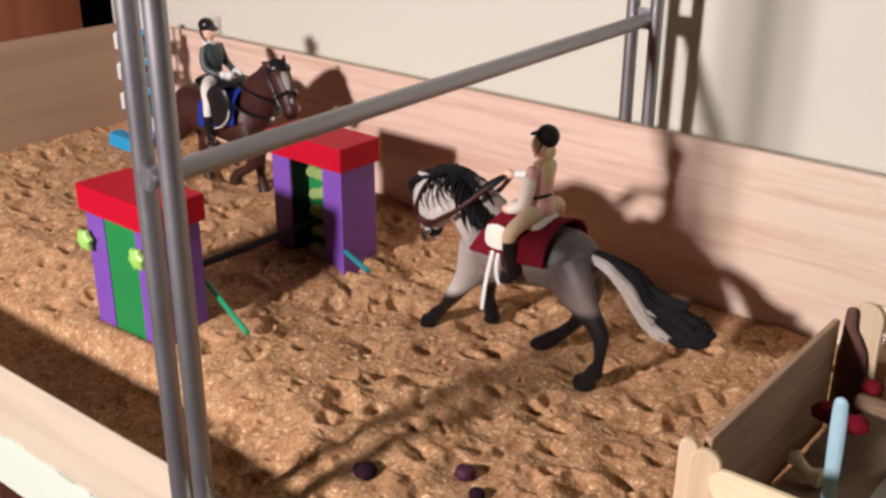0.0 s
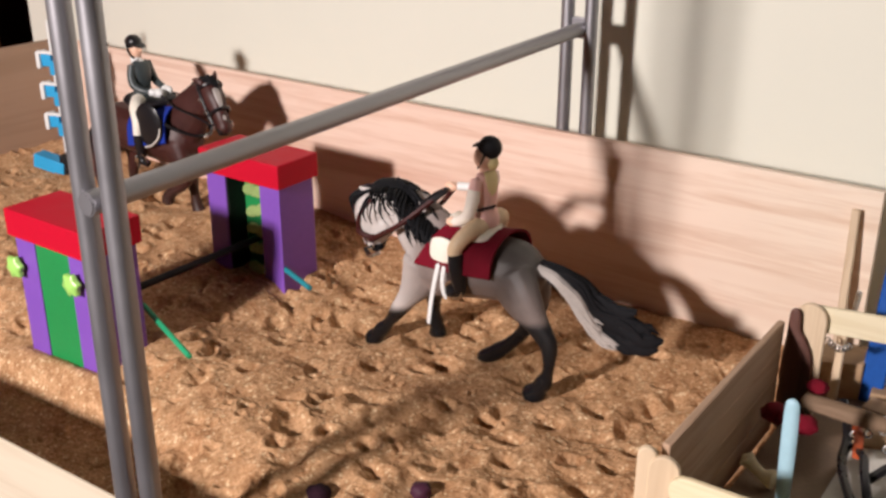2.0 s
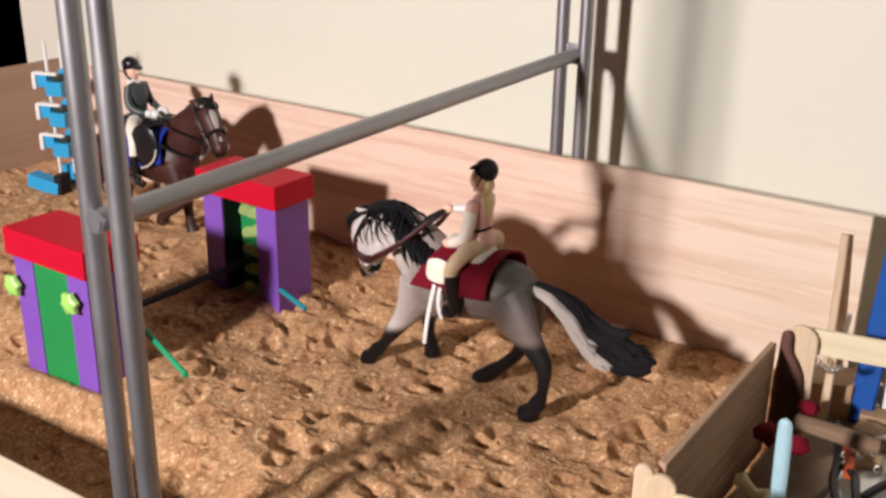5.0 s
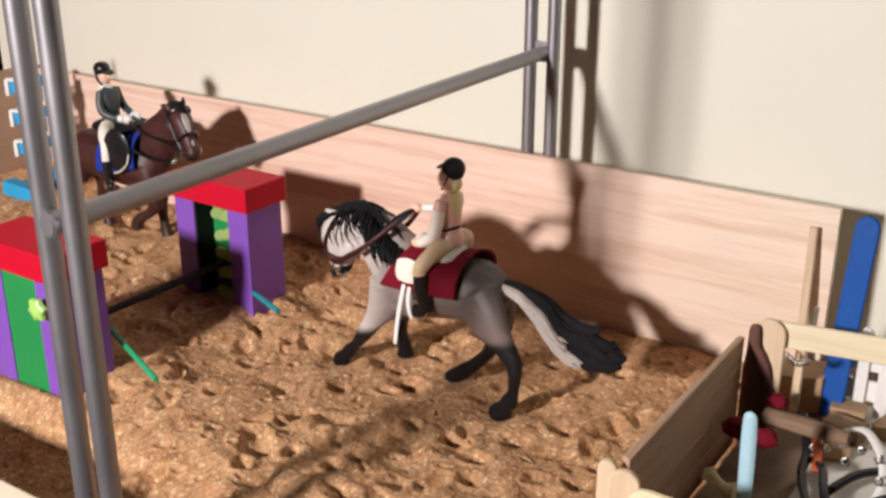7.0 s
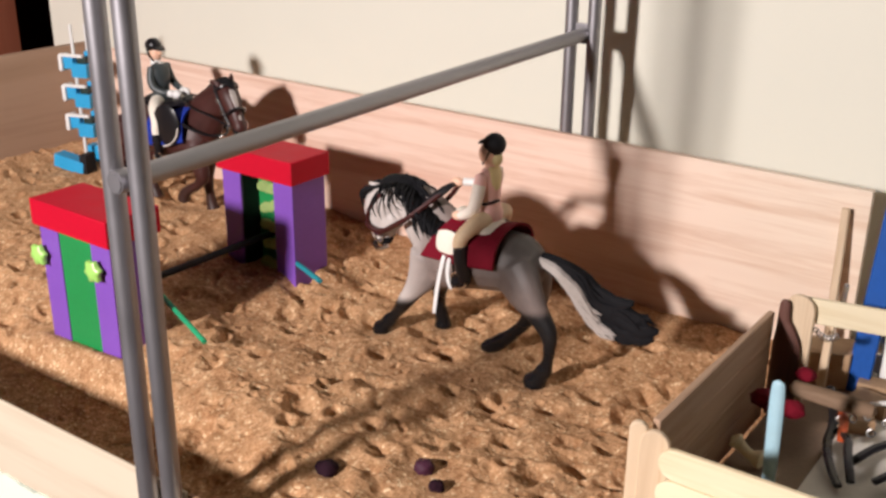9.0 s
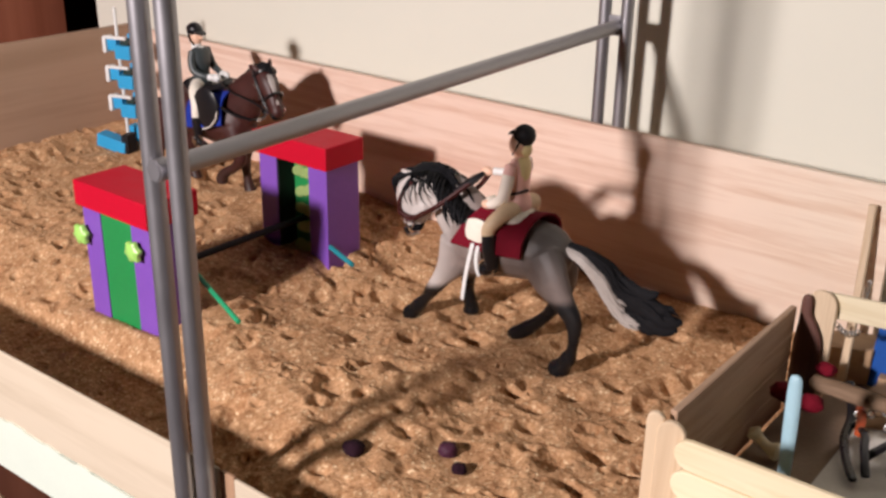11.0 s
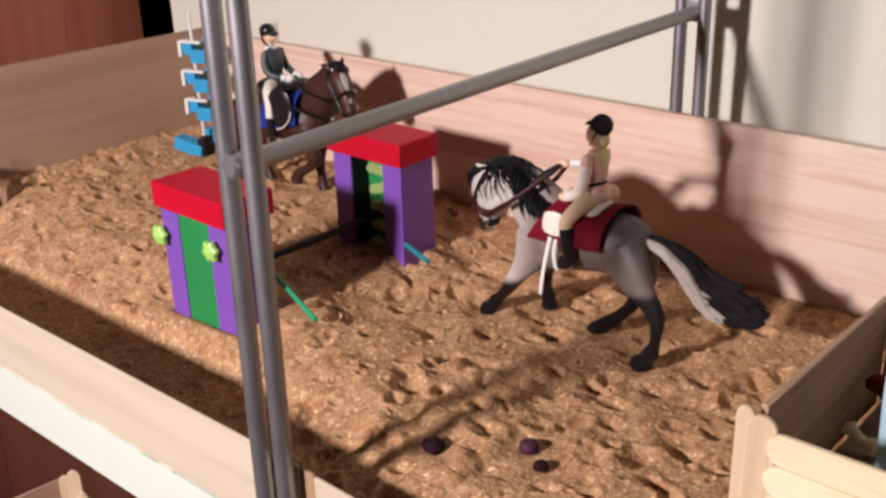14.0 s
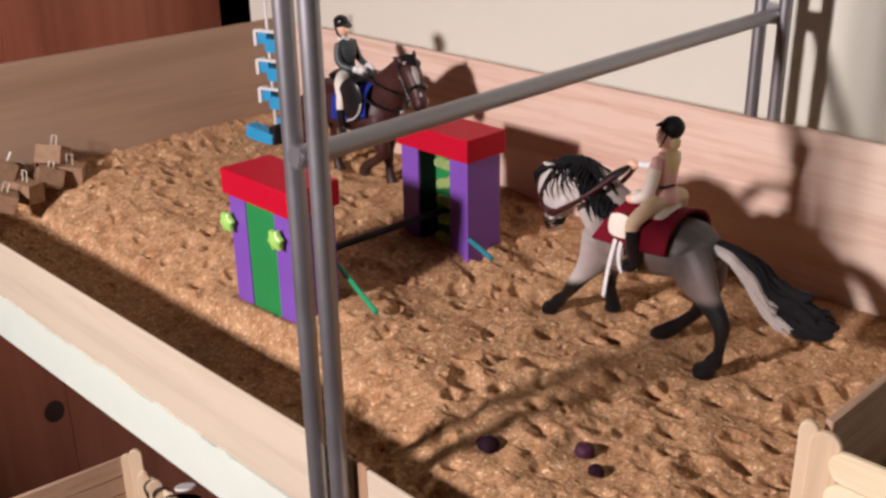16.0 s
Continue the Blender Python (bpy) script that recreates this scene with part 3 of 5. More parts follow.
# ---------- jump wings ----------
def jump_wing(x0, x1, y0, y1, panel_at_front, label):
    w = thing("jump_wing", ((x0 + x1) / 2, (y0 + y1) / 2, -0.003), label, "jump wing", "jump wings")
    z0, z1 = -0.0100, 0.0467
    part("column", rbox((x0 + 0.0015, y0 + 0.001, z0), (x0 + 0.0142, y1 - 0.001, z1), 0.0004), PURPLE, w)
    part("column", rbox((x1 - 0.0142, y0 + 0.001, z0), (x1 - 0.0015, y1 - 0.001, z1), 0.0004), PURPLE, w)
    if panel_at_front:
        part("panel", rbox((x0 + 0.0144, y0 + 0.0014, z0), (x1 - 0.0144, y0 + 0.0050, z1), 0.0003), GREEN, w, "green painted centre panel")
        part("lining", rbox((x0 + 0.0144, y0 + 0.0052, z0), (x1 - 0.0144, y0 + 0.0060, z1), 0), BLACK, w, "black inner lining")
    else:
        part("panel", rbox((x0 + 0.0153, y0 + 0.0125, z0), (x1 - 0.0144, y0 + 0.0155, z1), 0.0003), GREEN, w, "green painted centre panel")
        part("lining", rbox((x0 + 0.0143, y0 + 0.0016, z0), (x0 + 0.0152, y0 + 0.0155, z1), 0), BLACK, w, "black inner lining")
        rng = random.Random(4)
        for k in range(5):
            cx, cz = x0 + 0.0292 + rng.uniform(-0.0012, 0.0012), 0.0405 - 0.0098 * k
            bm = bmesh.new()
            for a, size in ((12, 1.0), (168, 1.0), (90, 0.6)):
                lobe = ball((0.0024 * size, 0, 0), (0.0033 * size, 0.0007, 0.0029 * size), u=12, v=8)
                for v in lobe.verts:
                    v.co.y -= 0.20 * abs(v.co.z) + 28 * v.co.x ** 2
                lobe.transform(Matrix.Rotation(radians(a + rng.uniform(-14, 14)), 4, "Y"))
                merged(bm, lobe)
            bm.transform(pose(cx, y0 + 0.0065 - rng.uniform(0, 0.002), cz, rng.uniform(-25, 0), rng.uniform(-22, 22), rng.uniform(-5, 25)))
            part("leaf", bm, LEAF, w)
    part("cap", rbox((x0 - 0.0008, y0 - 0.0010, z1), (x1 + 0.0004, y1 + 0.0010, 0.0586), 0.0007), RED, w, "bright red painted top block")
    return w


def star_bead(c):
    """A puffed six-pointed plastic bead facing -y."""
    bm = bmesh.new()
    ring, front, back = [], bm.verts.new((0, -0.0028, 0)), bm.verts.new((0, 0.0016, 0))
    for k in range(12):
        a, r = math.pi * k / 6 + 0.2, (0.0054 if k % 2 == 0 else 0.0039)
        ring.append((bm.verts.new((r * math.cos(a), -0.0012, r * math.sin(a))), bm.verts.new((r * math.cos(a), 0.0012, r * math.sin(a)))))
    for k in range(12):
        (a, b), (c2, d) = ring[k], ring[(k + 1) % 12]
        bm.faces.new((a, c2, front))
        bm.faces.new((b, back, d))
        bm.faces.new((a, b, d, c2))
    bmesh.ops.bevel(bm, geom=bm.edges[:], offset=0.0004, segments=1, affect="EDGES")
    bm.transform(Matrix.Translation(c))
    return bm


wing_a = jump_wing(-0.3480, -0.2975, 0.3090, 0.3345, True, "purple and green jump wing with red cap and lime stars")
part("star", star_bead((-0.3452, 0.3072, 0.0335)), LIME, wing_a, "lime green star bead")
part("star", star_bead((-0.3072, 0.3072, 0.0352)), LIME, wing_a, "lime green star bead")
jump_wing(-0.3480, -0.2965, 0.4140, 0.4395, False, "purple jump wing with red cap and leaf garland")
solid("jump_pole", rod((-0.3235, 0.3155, 0.0140), (-0.3205, 0.4330, 0.0150), 0.0017, seg=12, bevel=0.0003), BLACK, (-0.322, 0.374, 0.0125), "thin black painted pole laid between the wings", "pole")
solid("ground_stick", rod((-0.3170, 0.3470, 0.0085), (-0.2655, 0.3275, 0.0075), 0.0012, seg=10, bevel=0.0003), STICK_GREEN, (-0.29, 0.337, 0.006), "short green painted round stick beside a jump wing", "stick", "ground sticks")
solid("ground_stick", rod((-0.3240, 0.4260, 0.0062), (-0.2745, 0.4080, 0.0050), 0.0013, seg=10, bevel=0.0003), STICK_TEAL, (-0.30, 0.417, 0.004), "short teal painted round stick beside a jump wing", "stick", "ground sticks")

# ---------- dropped lumps and a stick end ----------
def lump(c, r, seed):
    bm = bmesh.new()
    bmesh.ops.create_icosphere(bm, subdivisions=3, radius=1)
    for v in bm.verts:
        k = 1 + 0.22 * noise.noise(v.co * 1.6 + Vector((seed, 0, 0))) + 0.08 * noise.noise(v.co * 5 + Vector((0, seed, 0)))
        v.co = Vector(c) + Vector((v.co.x * r * 1.15, v.co.y * r, v.co.z * r * 0.8)) * k
    return bm


for k, (x, yy, r) in enumerate(LUMPS):
    solid("dropping", lump((x, yy, sand_height(x, yy) + 0.0018), r, 3.1 * k), PLUM if k == 1 else DARK_BEAD, (x, yy, 0), "small dark purple dried lump lying on the sand", "lump", "droppings")
solid("broken_stick", rod((-0.0770, 0.3190, -0.0010), (-0.0720, 0.3210, 0.0010), 0.0014, seg=10), ORANGE, (-0.08, 0.327, 0), "orange-red painted stick end in the sand", "stick")

# ---------- raw blocks heaped in the corner ----------
rng = random.Random(11)
for k, (x, yy, z, s, a) in enumerate(((-0.540, 0.292, 0.008, 1.0, 20), (-0.556, 0.305, 0.010, 0.9, -25), (-0.545, 0.322, 0.010, 1.0, 50), (-0.554, 0.317, 0.021, 0.95, 35), (-0.535, 0.276, 0.008, 0.9, 70), (-0.553, 0.286, 0.018, 1.0, -10), (-0.540, 0.307, 0.012, 0.85, 75))):
    b = thing("wood_block", (x, yy, z - 0.006 * s), "small raw pine toy block with a staple, heaped on the sand", "block", "heaped blocks")
    turn = pose(x, yy, z - 0.0035, rng.uniform(-38, 38), rng.uniform(-38, 38), a)
    part("block", rbox((-0.009 * s, -0.006 * s, -0.006 * s), (0.009 * s, 0.006 * s, 0.006 * s), 0.0006, m=turn), HEAP_SHADED, b)
    pin = tube([(-0.0017, 0, 0.0055, 0.00035), (-0.0017, 0, 0.0125, 0.00035), (0.0017, 0, 0.0125, 0.00035), (0.0017, 0, 0.0055, 0.00035)], n=1, seg=6, m=turn @ Matrix.Scale(s, 4))
    part("staple", pin, CREAM, b, "pale wire staple")

# ---------- blue jump stand ----------
stand = thing("jump_stand", (-0.5228, 0.4630, 0.002), "sky-blue and white toy jump stand with three cup blocks", "jump stand")
sx, sy = -0.5228, 0.4630
for dx, dy in ((-0.003, -0.004), (0.003, 0.005)):
    part("upright", rod((sx + dx, sy + dy, 0.004), (sx + dx - 0.002, sy + dy, 0.094), 0.0014, seg=10, bevel=0.0003), WHITE, stand)
for k, zz in enumerate((0.0300, 0.0490, 0.0680)):
    turn = pose(sx, sy - 0.004, zz, 0, 0, 18)
    cup = part("cup_block", rbox((-0.0015, -0.0075, -0.0055), (0.0125, 0.0035, 0.0032), 0.0006, m=turn), BLUE, stand, "sky-blue cup block")
    part("peg", rbox((-0.0105, -0.004, -0.0010), (-0.0020, 0.0045, 0.0068), 0.0006, m=turn), BLUE, cup)
    part("bracket", rbox((-0.0140, -0.0062, -0.0025), (-0.0104, 0.0045, 0.0080), 0.0012, m=turn), WHITE, cup, "white end bracket")
    part("clip", rbox((-0.0118, -0.0064, 0.0068), (0.0085, -0.0040, 0.0088), 0.0004, m=turn), WHITE, cup, "white clip")
    part("insert", rbox((0.0030, -0.0055, 0.0033), (0.0105, 0.0030, 0.0067), 0.0004, m=turn), DARK_GREEN, cup, "dark green insert")
    part("rear_block", rbox((0.0030, 0.0040, 0.003), (0.0110, 0.0105, 0.0095), 0.0005, m=turn), BLUE, stand)
part("foot", rbox((-0.0205, -0.0085, -0.002), (0.0065, 0.0040, 0.0065), 0.0008, m=pose(sx + 0.001, sy - 0.012, 0.004, 0, 10, 18)), BLUE, stand)
part("foot", rbox((-0.0155, -0.0030, -0.002), (0.0135, 0.0090, 0.0105), 0.0008, m=pose(sx, sy + 0.010, 0.005, 0, -6, 18)), BLUE, stand)
part("foot_clip", rbox((0.0022, -0.0095, -0.002), (0.0085, 0.0030, 0.0105), 0.0006, m=pose(sx + 0.002, sy - 0.010, 0.004, 0, 0, 18)), BLACK, stand, "black foot clip")
stand.scale = (0.80, 0.80, 1.0)

# ---------- horse figurines and dolls ----------
def horse_skin(limbs, voxel=0.00075):
    bm = bmesh.new()
    for rows in limbs:
        tube(rows, bm, n=5, seg=14, unit=0.01)
    return fused(bm, voxel, 7)


def strand(root, tip, sag, r, bm, idx):
    """A tapered lock of modelled hair."""
    a, b = Vector(root), Vector(tip)
    m1, m2 = a.lerp(b, 0.35) + Vector(sag) * 0.8, a.lerp(b, 0.7) + Vector(sag)
    return tube([(*a, r * 0.8), (*m1, r), (*m2, r * 0.8), (*b, r * 0.12)], bm, n=4, seg=7, mat_index=idx, unit=0.01, flat=0.7)


def grey_horse():
    limbs = [
        # barrel from chest to dock
        [(-2.35, 0, 4.05, 0.95, 0.85), (-1.7, 0, 4.15, 1.45, 1.2), (-0.7, 0, 4.35, 1.5, 1.42), (0.6, 0, 4.45, 1.28, 1.42), (1.6, 0, 4.58, 1.25, 1.35), (2.45, 0, 4.62, 1.12, 1.2), (3.05, 0, 4.68, 0.72, 0.75)],
        # neck, arched
        [(-1.3, 0, 4.6, 1.45, 0.95), (-2.1, 0, 5.2, 1.4, 0.85), (-2.9, -0.05, 5.95, 1.15, 0.70), (-3.7, -0.15, 6.25, 0.85, 0.60), (-4.2, -0.2, 6.15, 0.7, 0.55)],
        # head, carried behind the upright
        [(-4.0, -0.25, 6.35, 0.62, 0.55), (-4.55, -0.3, 5.85, 0.85, 0.62), (-4.72, -0.3, 5.25, 0.78, 0.52), (-4.70, -0.3, 4.75, 0.54, 0.42), (-4.58, -0.3, 4.38, 0.46, 0.42), (-4.42, -0.3, 4.16, 0.34, 0.34)],
        [(-3.85, -0.25, 5.35, 0.45, 0.45), (-4.15, -0.3, 5.1, 0.5, 0.45), (-4.35, -0.3, 4.6, 0.35, 0.36)],
        # ears
        [(-4.35, -0.62, 6.55, 0.22, 0.14), (-4.72, -0.75, 6.72, 0.17, 0.10), (-5.0, -0.8, 6.85, 0.05, 0.04)],
        [(-4.6, 0.10, 6.35, 0.20, 0.14), (-5.35, 0.18, 6.08, 0.17, 0.11), (-5.92, 0.2, 5.88, 0.08, 0.06)],
        # near hind leg
        [(2.25, -0.55, 4.55, 1.10, 0.75), (2.95, -0.75, 3.80, 0.92, 0.62), (3.62, -0.85, 3.1, 0.54, 0.42), (4.12, -0.85, 2.42, 0.42, 0.30), (4.20, -0.85, 1.7, 0.27, 0.23), (4.14, -0.85, 1.15, 0.25, 0.22), (4.02, -0.85, 0.78, 0.36, 0.31), (3.86, -0.85, 0.52, 0.35, 0.32), (3.74, -0.85, 0.30, 0.42, 0.38), (3.56, -0.85, 0.06, 0.50, 0.45), (3.46, -0.85, -0.06, 0.46, 0.45)],
        # far hind leg, stepping under
        [(2.2, 0.55, 4.7, 1.0, 0.7), (2.5, 0.65, 3.5, 0.8, 0.55), (2.55, 0.65, 2.7, 0.48, 0.38), (2.15, 0.65, 1.75, 0.30, 0.26), (1.5, 0.65, 1.0, 0.30, 0.27), (1.05, 0.65, 0.60, 0.36, 0.31), (0.74, 0.65, 0.34, 0.36, 0.34), (0.40, 0.65, 0.14, 0.33, 0.35), (0.14, 0.65, 0.02, 0.24, 0.30)],
        # near fore leg, reaching forward
        [(-1.75, -0.6, 4.1, 1.0, 0.6), (-2.1, -0.7, 3.2, 0.72, 0.5), (-2.6, -0.7, 2.45, 0.46, 0.4), (-3.1, -0.7, 1.75, 0.36, 0.34), (-3.6, -0.7, 1.05, 0.26, 0.24), (-3.95, -0.7, 0.64, 0.34, 0.30), (-4.14, -0.7, 0.44, 0.32, 0.30), (-4.29, -0.7, 0.24, 0.37, 0.34), (-4.46, -0.7, 0.05, 0.43, 0.40), (-4.62, -0.7, -0.05, 0.36, 0.38)],
        # far fore leg, upright
        [(-1.75, 0.6, 3.9, 0.9, 0.6), (-2.0, 0.75, 2.9, 0.55, 0.45), (-2.4, 0.9, 2.1, 0.38, 0.34), (-2.48, 1.0, 1.3, 0.27, 0.25), (-2.46, 1.1, 0.7, 0.32, 0.3), (-2.42, 1.15, 0.38, 0.36, 0.33), (-2.40, 1.15, 0.10, 0.44, 0.40)],
    ]
    bm = horse_skin(limbs)
    rng = random.Random(2)
    # mane: a thick crest with locks on the near side, forelock over the face
    tube([(-4.5, -0.3, 6.60, 0.30, 0.42), (-4.0, -0.25, 6.88, 0.34, 0.46), (-3.2, -0.15, 6.90, 0.34, 0.46), (-2.4, -0.1, 6.48, 0.36, 0.46), (-1.6, -0.05, 5.90, 0.32, 0.42), (-0.95, 0, 5.52, 0.18, 0.3)], bm, n=5, seg=10, mat_index=1, unit=0.01)
    crest = spline([(-4.3, -0.45, 6.75), (-3.7, -0.5, 7.0), (-3.0, -0.45, 6.95), (-2.3, -0.4, 6.5), (-1.6, -0.35, 5.95), (-1.05, -0.3, 5.6)], 5)
    for k, p in enumerate(crest):
        f = k / (len(crest) - 1)
        for q in range(2 if f < 0.34 else 6):
            length = (0.32 + 0.72 * max(0.0, math.sin(math.pi * min(1, max(0.0, f - 0.26) * 1.36))) ** 1.1) * rng.uniform(0.5, 1.15)
            if 0.36 < f < 0.56 and q % 3 == 2 and k % 2:
                length += rng.uniform(0.5, 1.1)
            tip = (p[0] + 0.80 * length * rng.uniform(0.1, 0.9) + 0.12, p[1] - 0.50 - 0.25 * f - rng.uniform(0, 0.25), p[2] - length)
            thick = rng.uniform(0.06, 0.12) if f > 0.34 else rng.uniform(0.04, 0.06)
            strand(p, tip, (0.12 * rng.uniform(-1, 1), -0.34, 0.12), thick, bm, 1)
    for k in range(66):
        p = crest[min(len(crest) - 1, 1 + k // 3)]
        strand((p[0] - 0.1, rng.uniform(-0.35, 0.2), p[2] + 0.10), (p[0] + rng.uniform(0.35, 0.8), rng.uniform(-0.55, 0.3), p[2] + rng.uniform(-0.05, 0.28) - 0.007 * k), (0, -0.06, 0.1), rng.uniform(0.06, 0.10), bm, 1)
    for k in range(7):
        x = -4.42 + 0.13 * k
        strand((x, -0.62, 6.68), (x - 0.25 + 0.15 * k, -1.0, 5.40 + 0.07 * k + rng.uniform(-0.3, 0.35)), (-0.05 + 0.1 * rng.uniform(-1, 1), -0.26, 0.05), 0.052, bm, 1)
    for k in range(9):
        w = k / 8
        strand((-4.40 - 0.25 * w, -0.75 + 0.8 * w, 6.72), (-5.25 - 0.12 * w + rng.uniform(-0.06, 0.06), -0.85 + 0.75 * w, 5.75 + rng.uniform(-0.25, 0.2)), (-0.28, -0.08, 0.16), 0.11, bm, 1)
    ball((-0.0452, -0.003, 0.0426), (0.0040, 0.0040, 0.0032), bm, 1)
    # tail: pale underside locks and black upper locks, lifted and swinging out
    rng = random.Random(31)
    upper = spline([(3.2, 0.05, 5.28), (4.1, 0.3, 5.02), (4.84, 0.6, 4.58), (5.38, 0.85, 3.86), (6.19, 1.05, 3.66), (7.23, 1.2, 3.22), (7.62, 1.3, 2.88)], 4)
    lower = spline([(3.15, 0.05, 4.92), (3.70, 0.3, 4.62), (4.32, 0.6, 3.98), (4.86, 0.85, 3.02), (5.36, 1.05, 2.38), (6.05, 1.2, 2.10), (6.93, 1.3, 2.22)], 4)

    def between(t, g):
        w0 = max(0.0, min(0.9999, t)) * (len(upper) - 1)
        i0 = int(w0)
        w0 -= i0
        top = upper[i0] * (1 - w0) + upper[i0 + 1] * w0
        low = lower[i0] * (1 - w0) + lower[i0 + 1] * w0
        return np.array(low * (1 - g) + top * g, float)

    tube([(*between(t, 0.55), r) for t, r in ((0, 0.22), (0.2, 0.34), (0.45, 0.46), (0.7, 0.5), (0.88, 0.2))], bm, n=4, seg=10, mat_index=1, unit=0.01, flat=0.6)
    for k in range(96):
        pale = k >= 46
        g0 = (k - 46) / 49 * 0.46 + 0.03 if pale else 0.30 + 0.64 * k / 45
        end = 0.84 - 0.55 * max(0.0, g0 - 0.12) + rng.uniform(-0.10, 0.03) if pale else rng.uniform(0.72, 1.0)
        deep = rng.uniform(-0.42, -0.30) if pale else rng.uniform(-0.24, 0.30)
        wave, turn, n = rng.uniform(0.04, 0.13), rng.uniform(0, 6.3), 12
        dark = not pale or k % 4 == 1
        if pale and dark:
            end, deep = end * rng.uniform(0.6, 0.95), deep - 0.07
        fine = rng.uniform(0.025, 0.04) if pale and dark else rng.uniform(0.07, 0.115) if pale else rng.uniform(0.06, 0.12)
        rows = []
        for i in range(n):
            t = end * i / (n - 1)
            c = between(t, g0 + wave * math.sin(12 * t + turn) - (0.28 * t * g0 / 0.5 if pale else 0))
            c[1] += deep * min(1.0, 0.45 + 2.5 * t)
            rows.append((*c, fine * (0.75 + 0.5 * math.sin(math.pi * i / (n - 1))) * (1 if i < n - 1 else 0.15)))
        tube(rows, bm, n=2, seg=6, mat_index=1 if dark else 2, unit=0.01)
    # full rounded locks at the end of the tail
    for root, tip, fat in (((5.2, 0.8, 4.1), (6.75, 1.0, 3.72), 0.26), ((5.9, 1.0, 3.4), (7.45, 1.25, 3.2), 0.30), ((6.0, 1.0, 3.1), (7.72, 1.3, 2.72), 0.34), ((5.8, 1.0, 2.8), (7.55, 1.3, 2.28), 0.34), ((5.5, 0.95, 2.75), (6.95, 1.25, 2.05), 0.28)):
        for k in range(4):
            a, b = Vector(root) + Vector((rng.uniform(-0.25, 0.1), rng.uniform(-0.15, 0.1), rng.uniform(-0.12, 0.12))), Vector(tip) + Vector((rng.uniform(-0.30, 0.05), rng.uniform(-0.12, 0.1), rng.uniform(-0.10, 0.10)))
            rows = []
            for i in range(7):
                f = i / 6
                p = a.lerp(b, f) + Vector((0, 0, -0.20 * math.sin(math.pi * f) + 0.06 * math.sin(7 * f + k)))
                rows.append((*p, fat * (0.35, 0.6, 0.8, 0.92, 0.9, 0.66, 0.22)[i] * (0.75 if k else 1.0)))
            tube(rows, bm, n=3, seg=8, mat_index=1, unit=0.01, flat=0.7)
    return bm


def grey_rider():
    bm = bmesh.new()
    kinds = [BLACK, SKIN, PINK, YELLOW, SHIRT, TAN, BLACK_GLOSS, WHITE]
    u = 0.01
    # helmet with a short visor, face, plaited hair below the rim
    ball((0.0082, 0, 0.0928), (0.0047, 0.0045, 0.0046), bm, 0)
    tube([(0.46, 0, 9.38, 0.11, 0.32), (0.28, 0, 9.32, 0.09, 0.28), (0.16, 0, 9.26, 0.05, 0.2)], bm, n=3, seg=10, mat_index=0, unit=u)
    ball((0.0062, -0.0007, 0.0890), (0.0041, 0.0042, 0.0048), bm, 1)
    ball((0.0024, -0.0004, 0.0886), (0.0011, 0.0009, 0.0011), bm, 1, u=8, v=6)
    ball((0.0100, -0.0004, 0.0872), (0.0018, 0.0028, 0.0028), bm, 3)
    for s in (-1, 1):
        tube([(0.88, 0.42 * s, 9.16, 0.04), (0.70, 0.42 * s, 8.75, 0.04), (0.46, 0.26 * s, 8.48, 0.04)], bm, n=3, seg=6, mat_index=0, unit=u)
    tube([(0.70, 0, 8.6, 0.25), (0.72, 0, 8.15, 0.30)], bm, n=3, seg=10, mat_index=1, unit=u)
    # shirt and back panel of the vest, dark belt line
    tube([(0.66, 0, 8.28, 0.28, 0.52), (0.68, 0, 7.95, 0.38, 0.62), (0.68, 0, 7.3, 0.38, 0.55), (0.70, 0, 6.85, 0.36, 0.50), (0.76, 0, 6.45, 0.42, 0.58), (0.78, 0, 6.2, 0.40, 0.58)], bm, n=4, seg=14, mat_index=2, unit=u)
    tube([(0.84, -0.04, 8.38, 0.18, 0.34), (0.92, -0.04, 8.0, 0.20, 0.38), (0.93, -0.03, 7.6, 0.16, 0.30), (0.92, -0.02, 7.3, 0.08, 0.18)], bm, n=4, seg=10, mat_index=3, unit=u)
    tube([(0.30, -0.30, 6.90, 0.05), (0.62, -0.58, 6.92, 0.05), (1.0, -0.36, 7.02, 0.05), (1.12, 0, 7.05, 0.05)], bm, n=4, seg=6, mat_index=0, unit=u)
    # near arm hangs to the lap, far arm holds the reins
    tube([(0.64, -0.56, 8.12, 0.24), (0.62, -0.70, 7.72, 0.26)], bm, n=3, seg=10, mat_index=2, unit=u)
    tube([(0.62, -0.70, 7.78, 0.26), (0.58, -0.80, 7.25, 0.26), (0.46, -0.86, 6.78, 0.24), (0.10, -0.84, 6.48, 0.21), (-0.22, -0.72, 6.32, 0.19)], bm, n=4, seg=12, mat_index=4, unit=u)
    ball((-0.0042, -0.0066, 0.0626), (0.0027, 0.0020, 0.0019), bm, 1, u=10, v=7)
    tube([(0.64, 0.54, 8.12, 0.22), (0.62, 0.64, 7.7, 0.21), (0.40, 0.62, 7.45, 0.19)], bm, n=3, seg=10, mat_index=4, unit=u)
    tube([(0.42, 0.58, 7.45, 0.18), (-0.1, 0.35, 7.45, 0.17), (-0.68, 0.1, 7.44, 0.17)], bm, n=3, seg=10, mat_index=7, unit=u)
    ball((-0.0092, -0.0003, 0.0742), (0.0028, 0.0020, 0.0020), bm, 1, u=10, v=7)
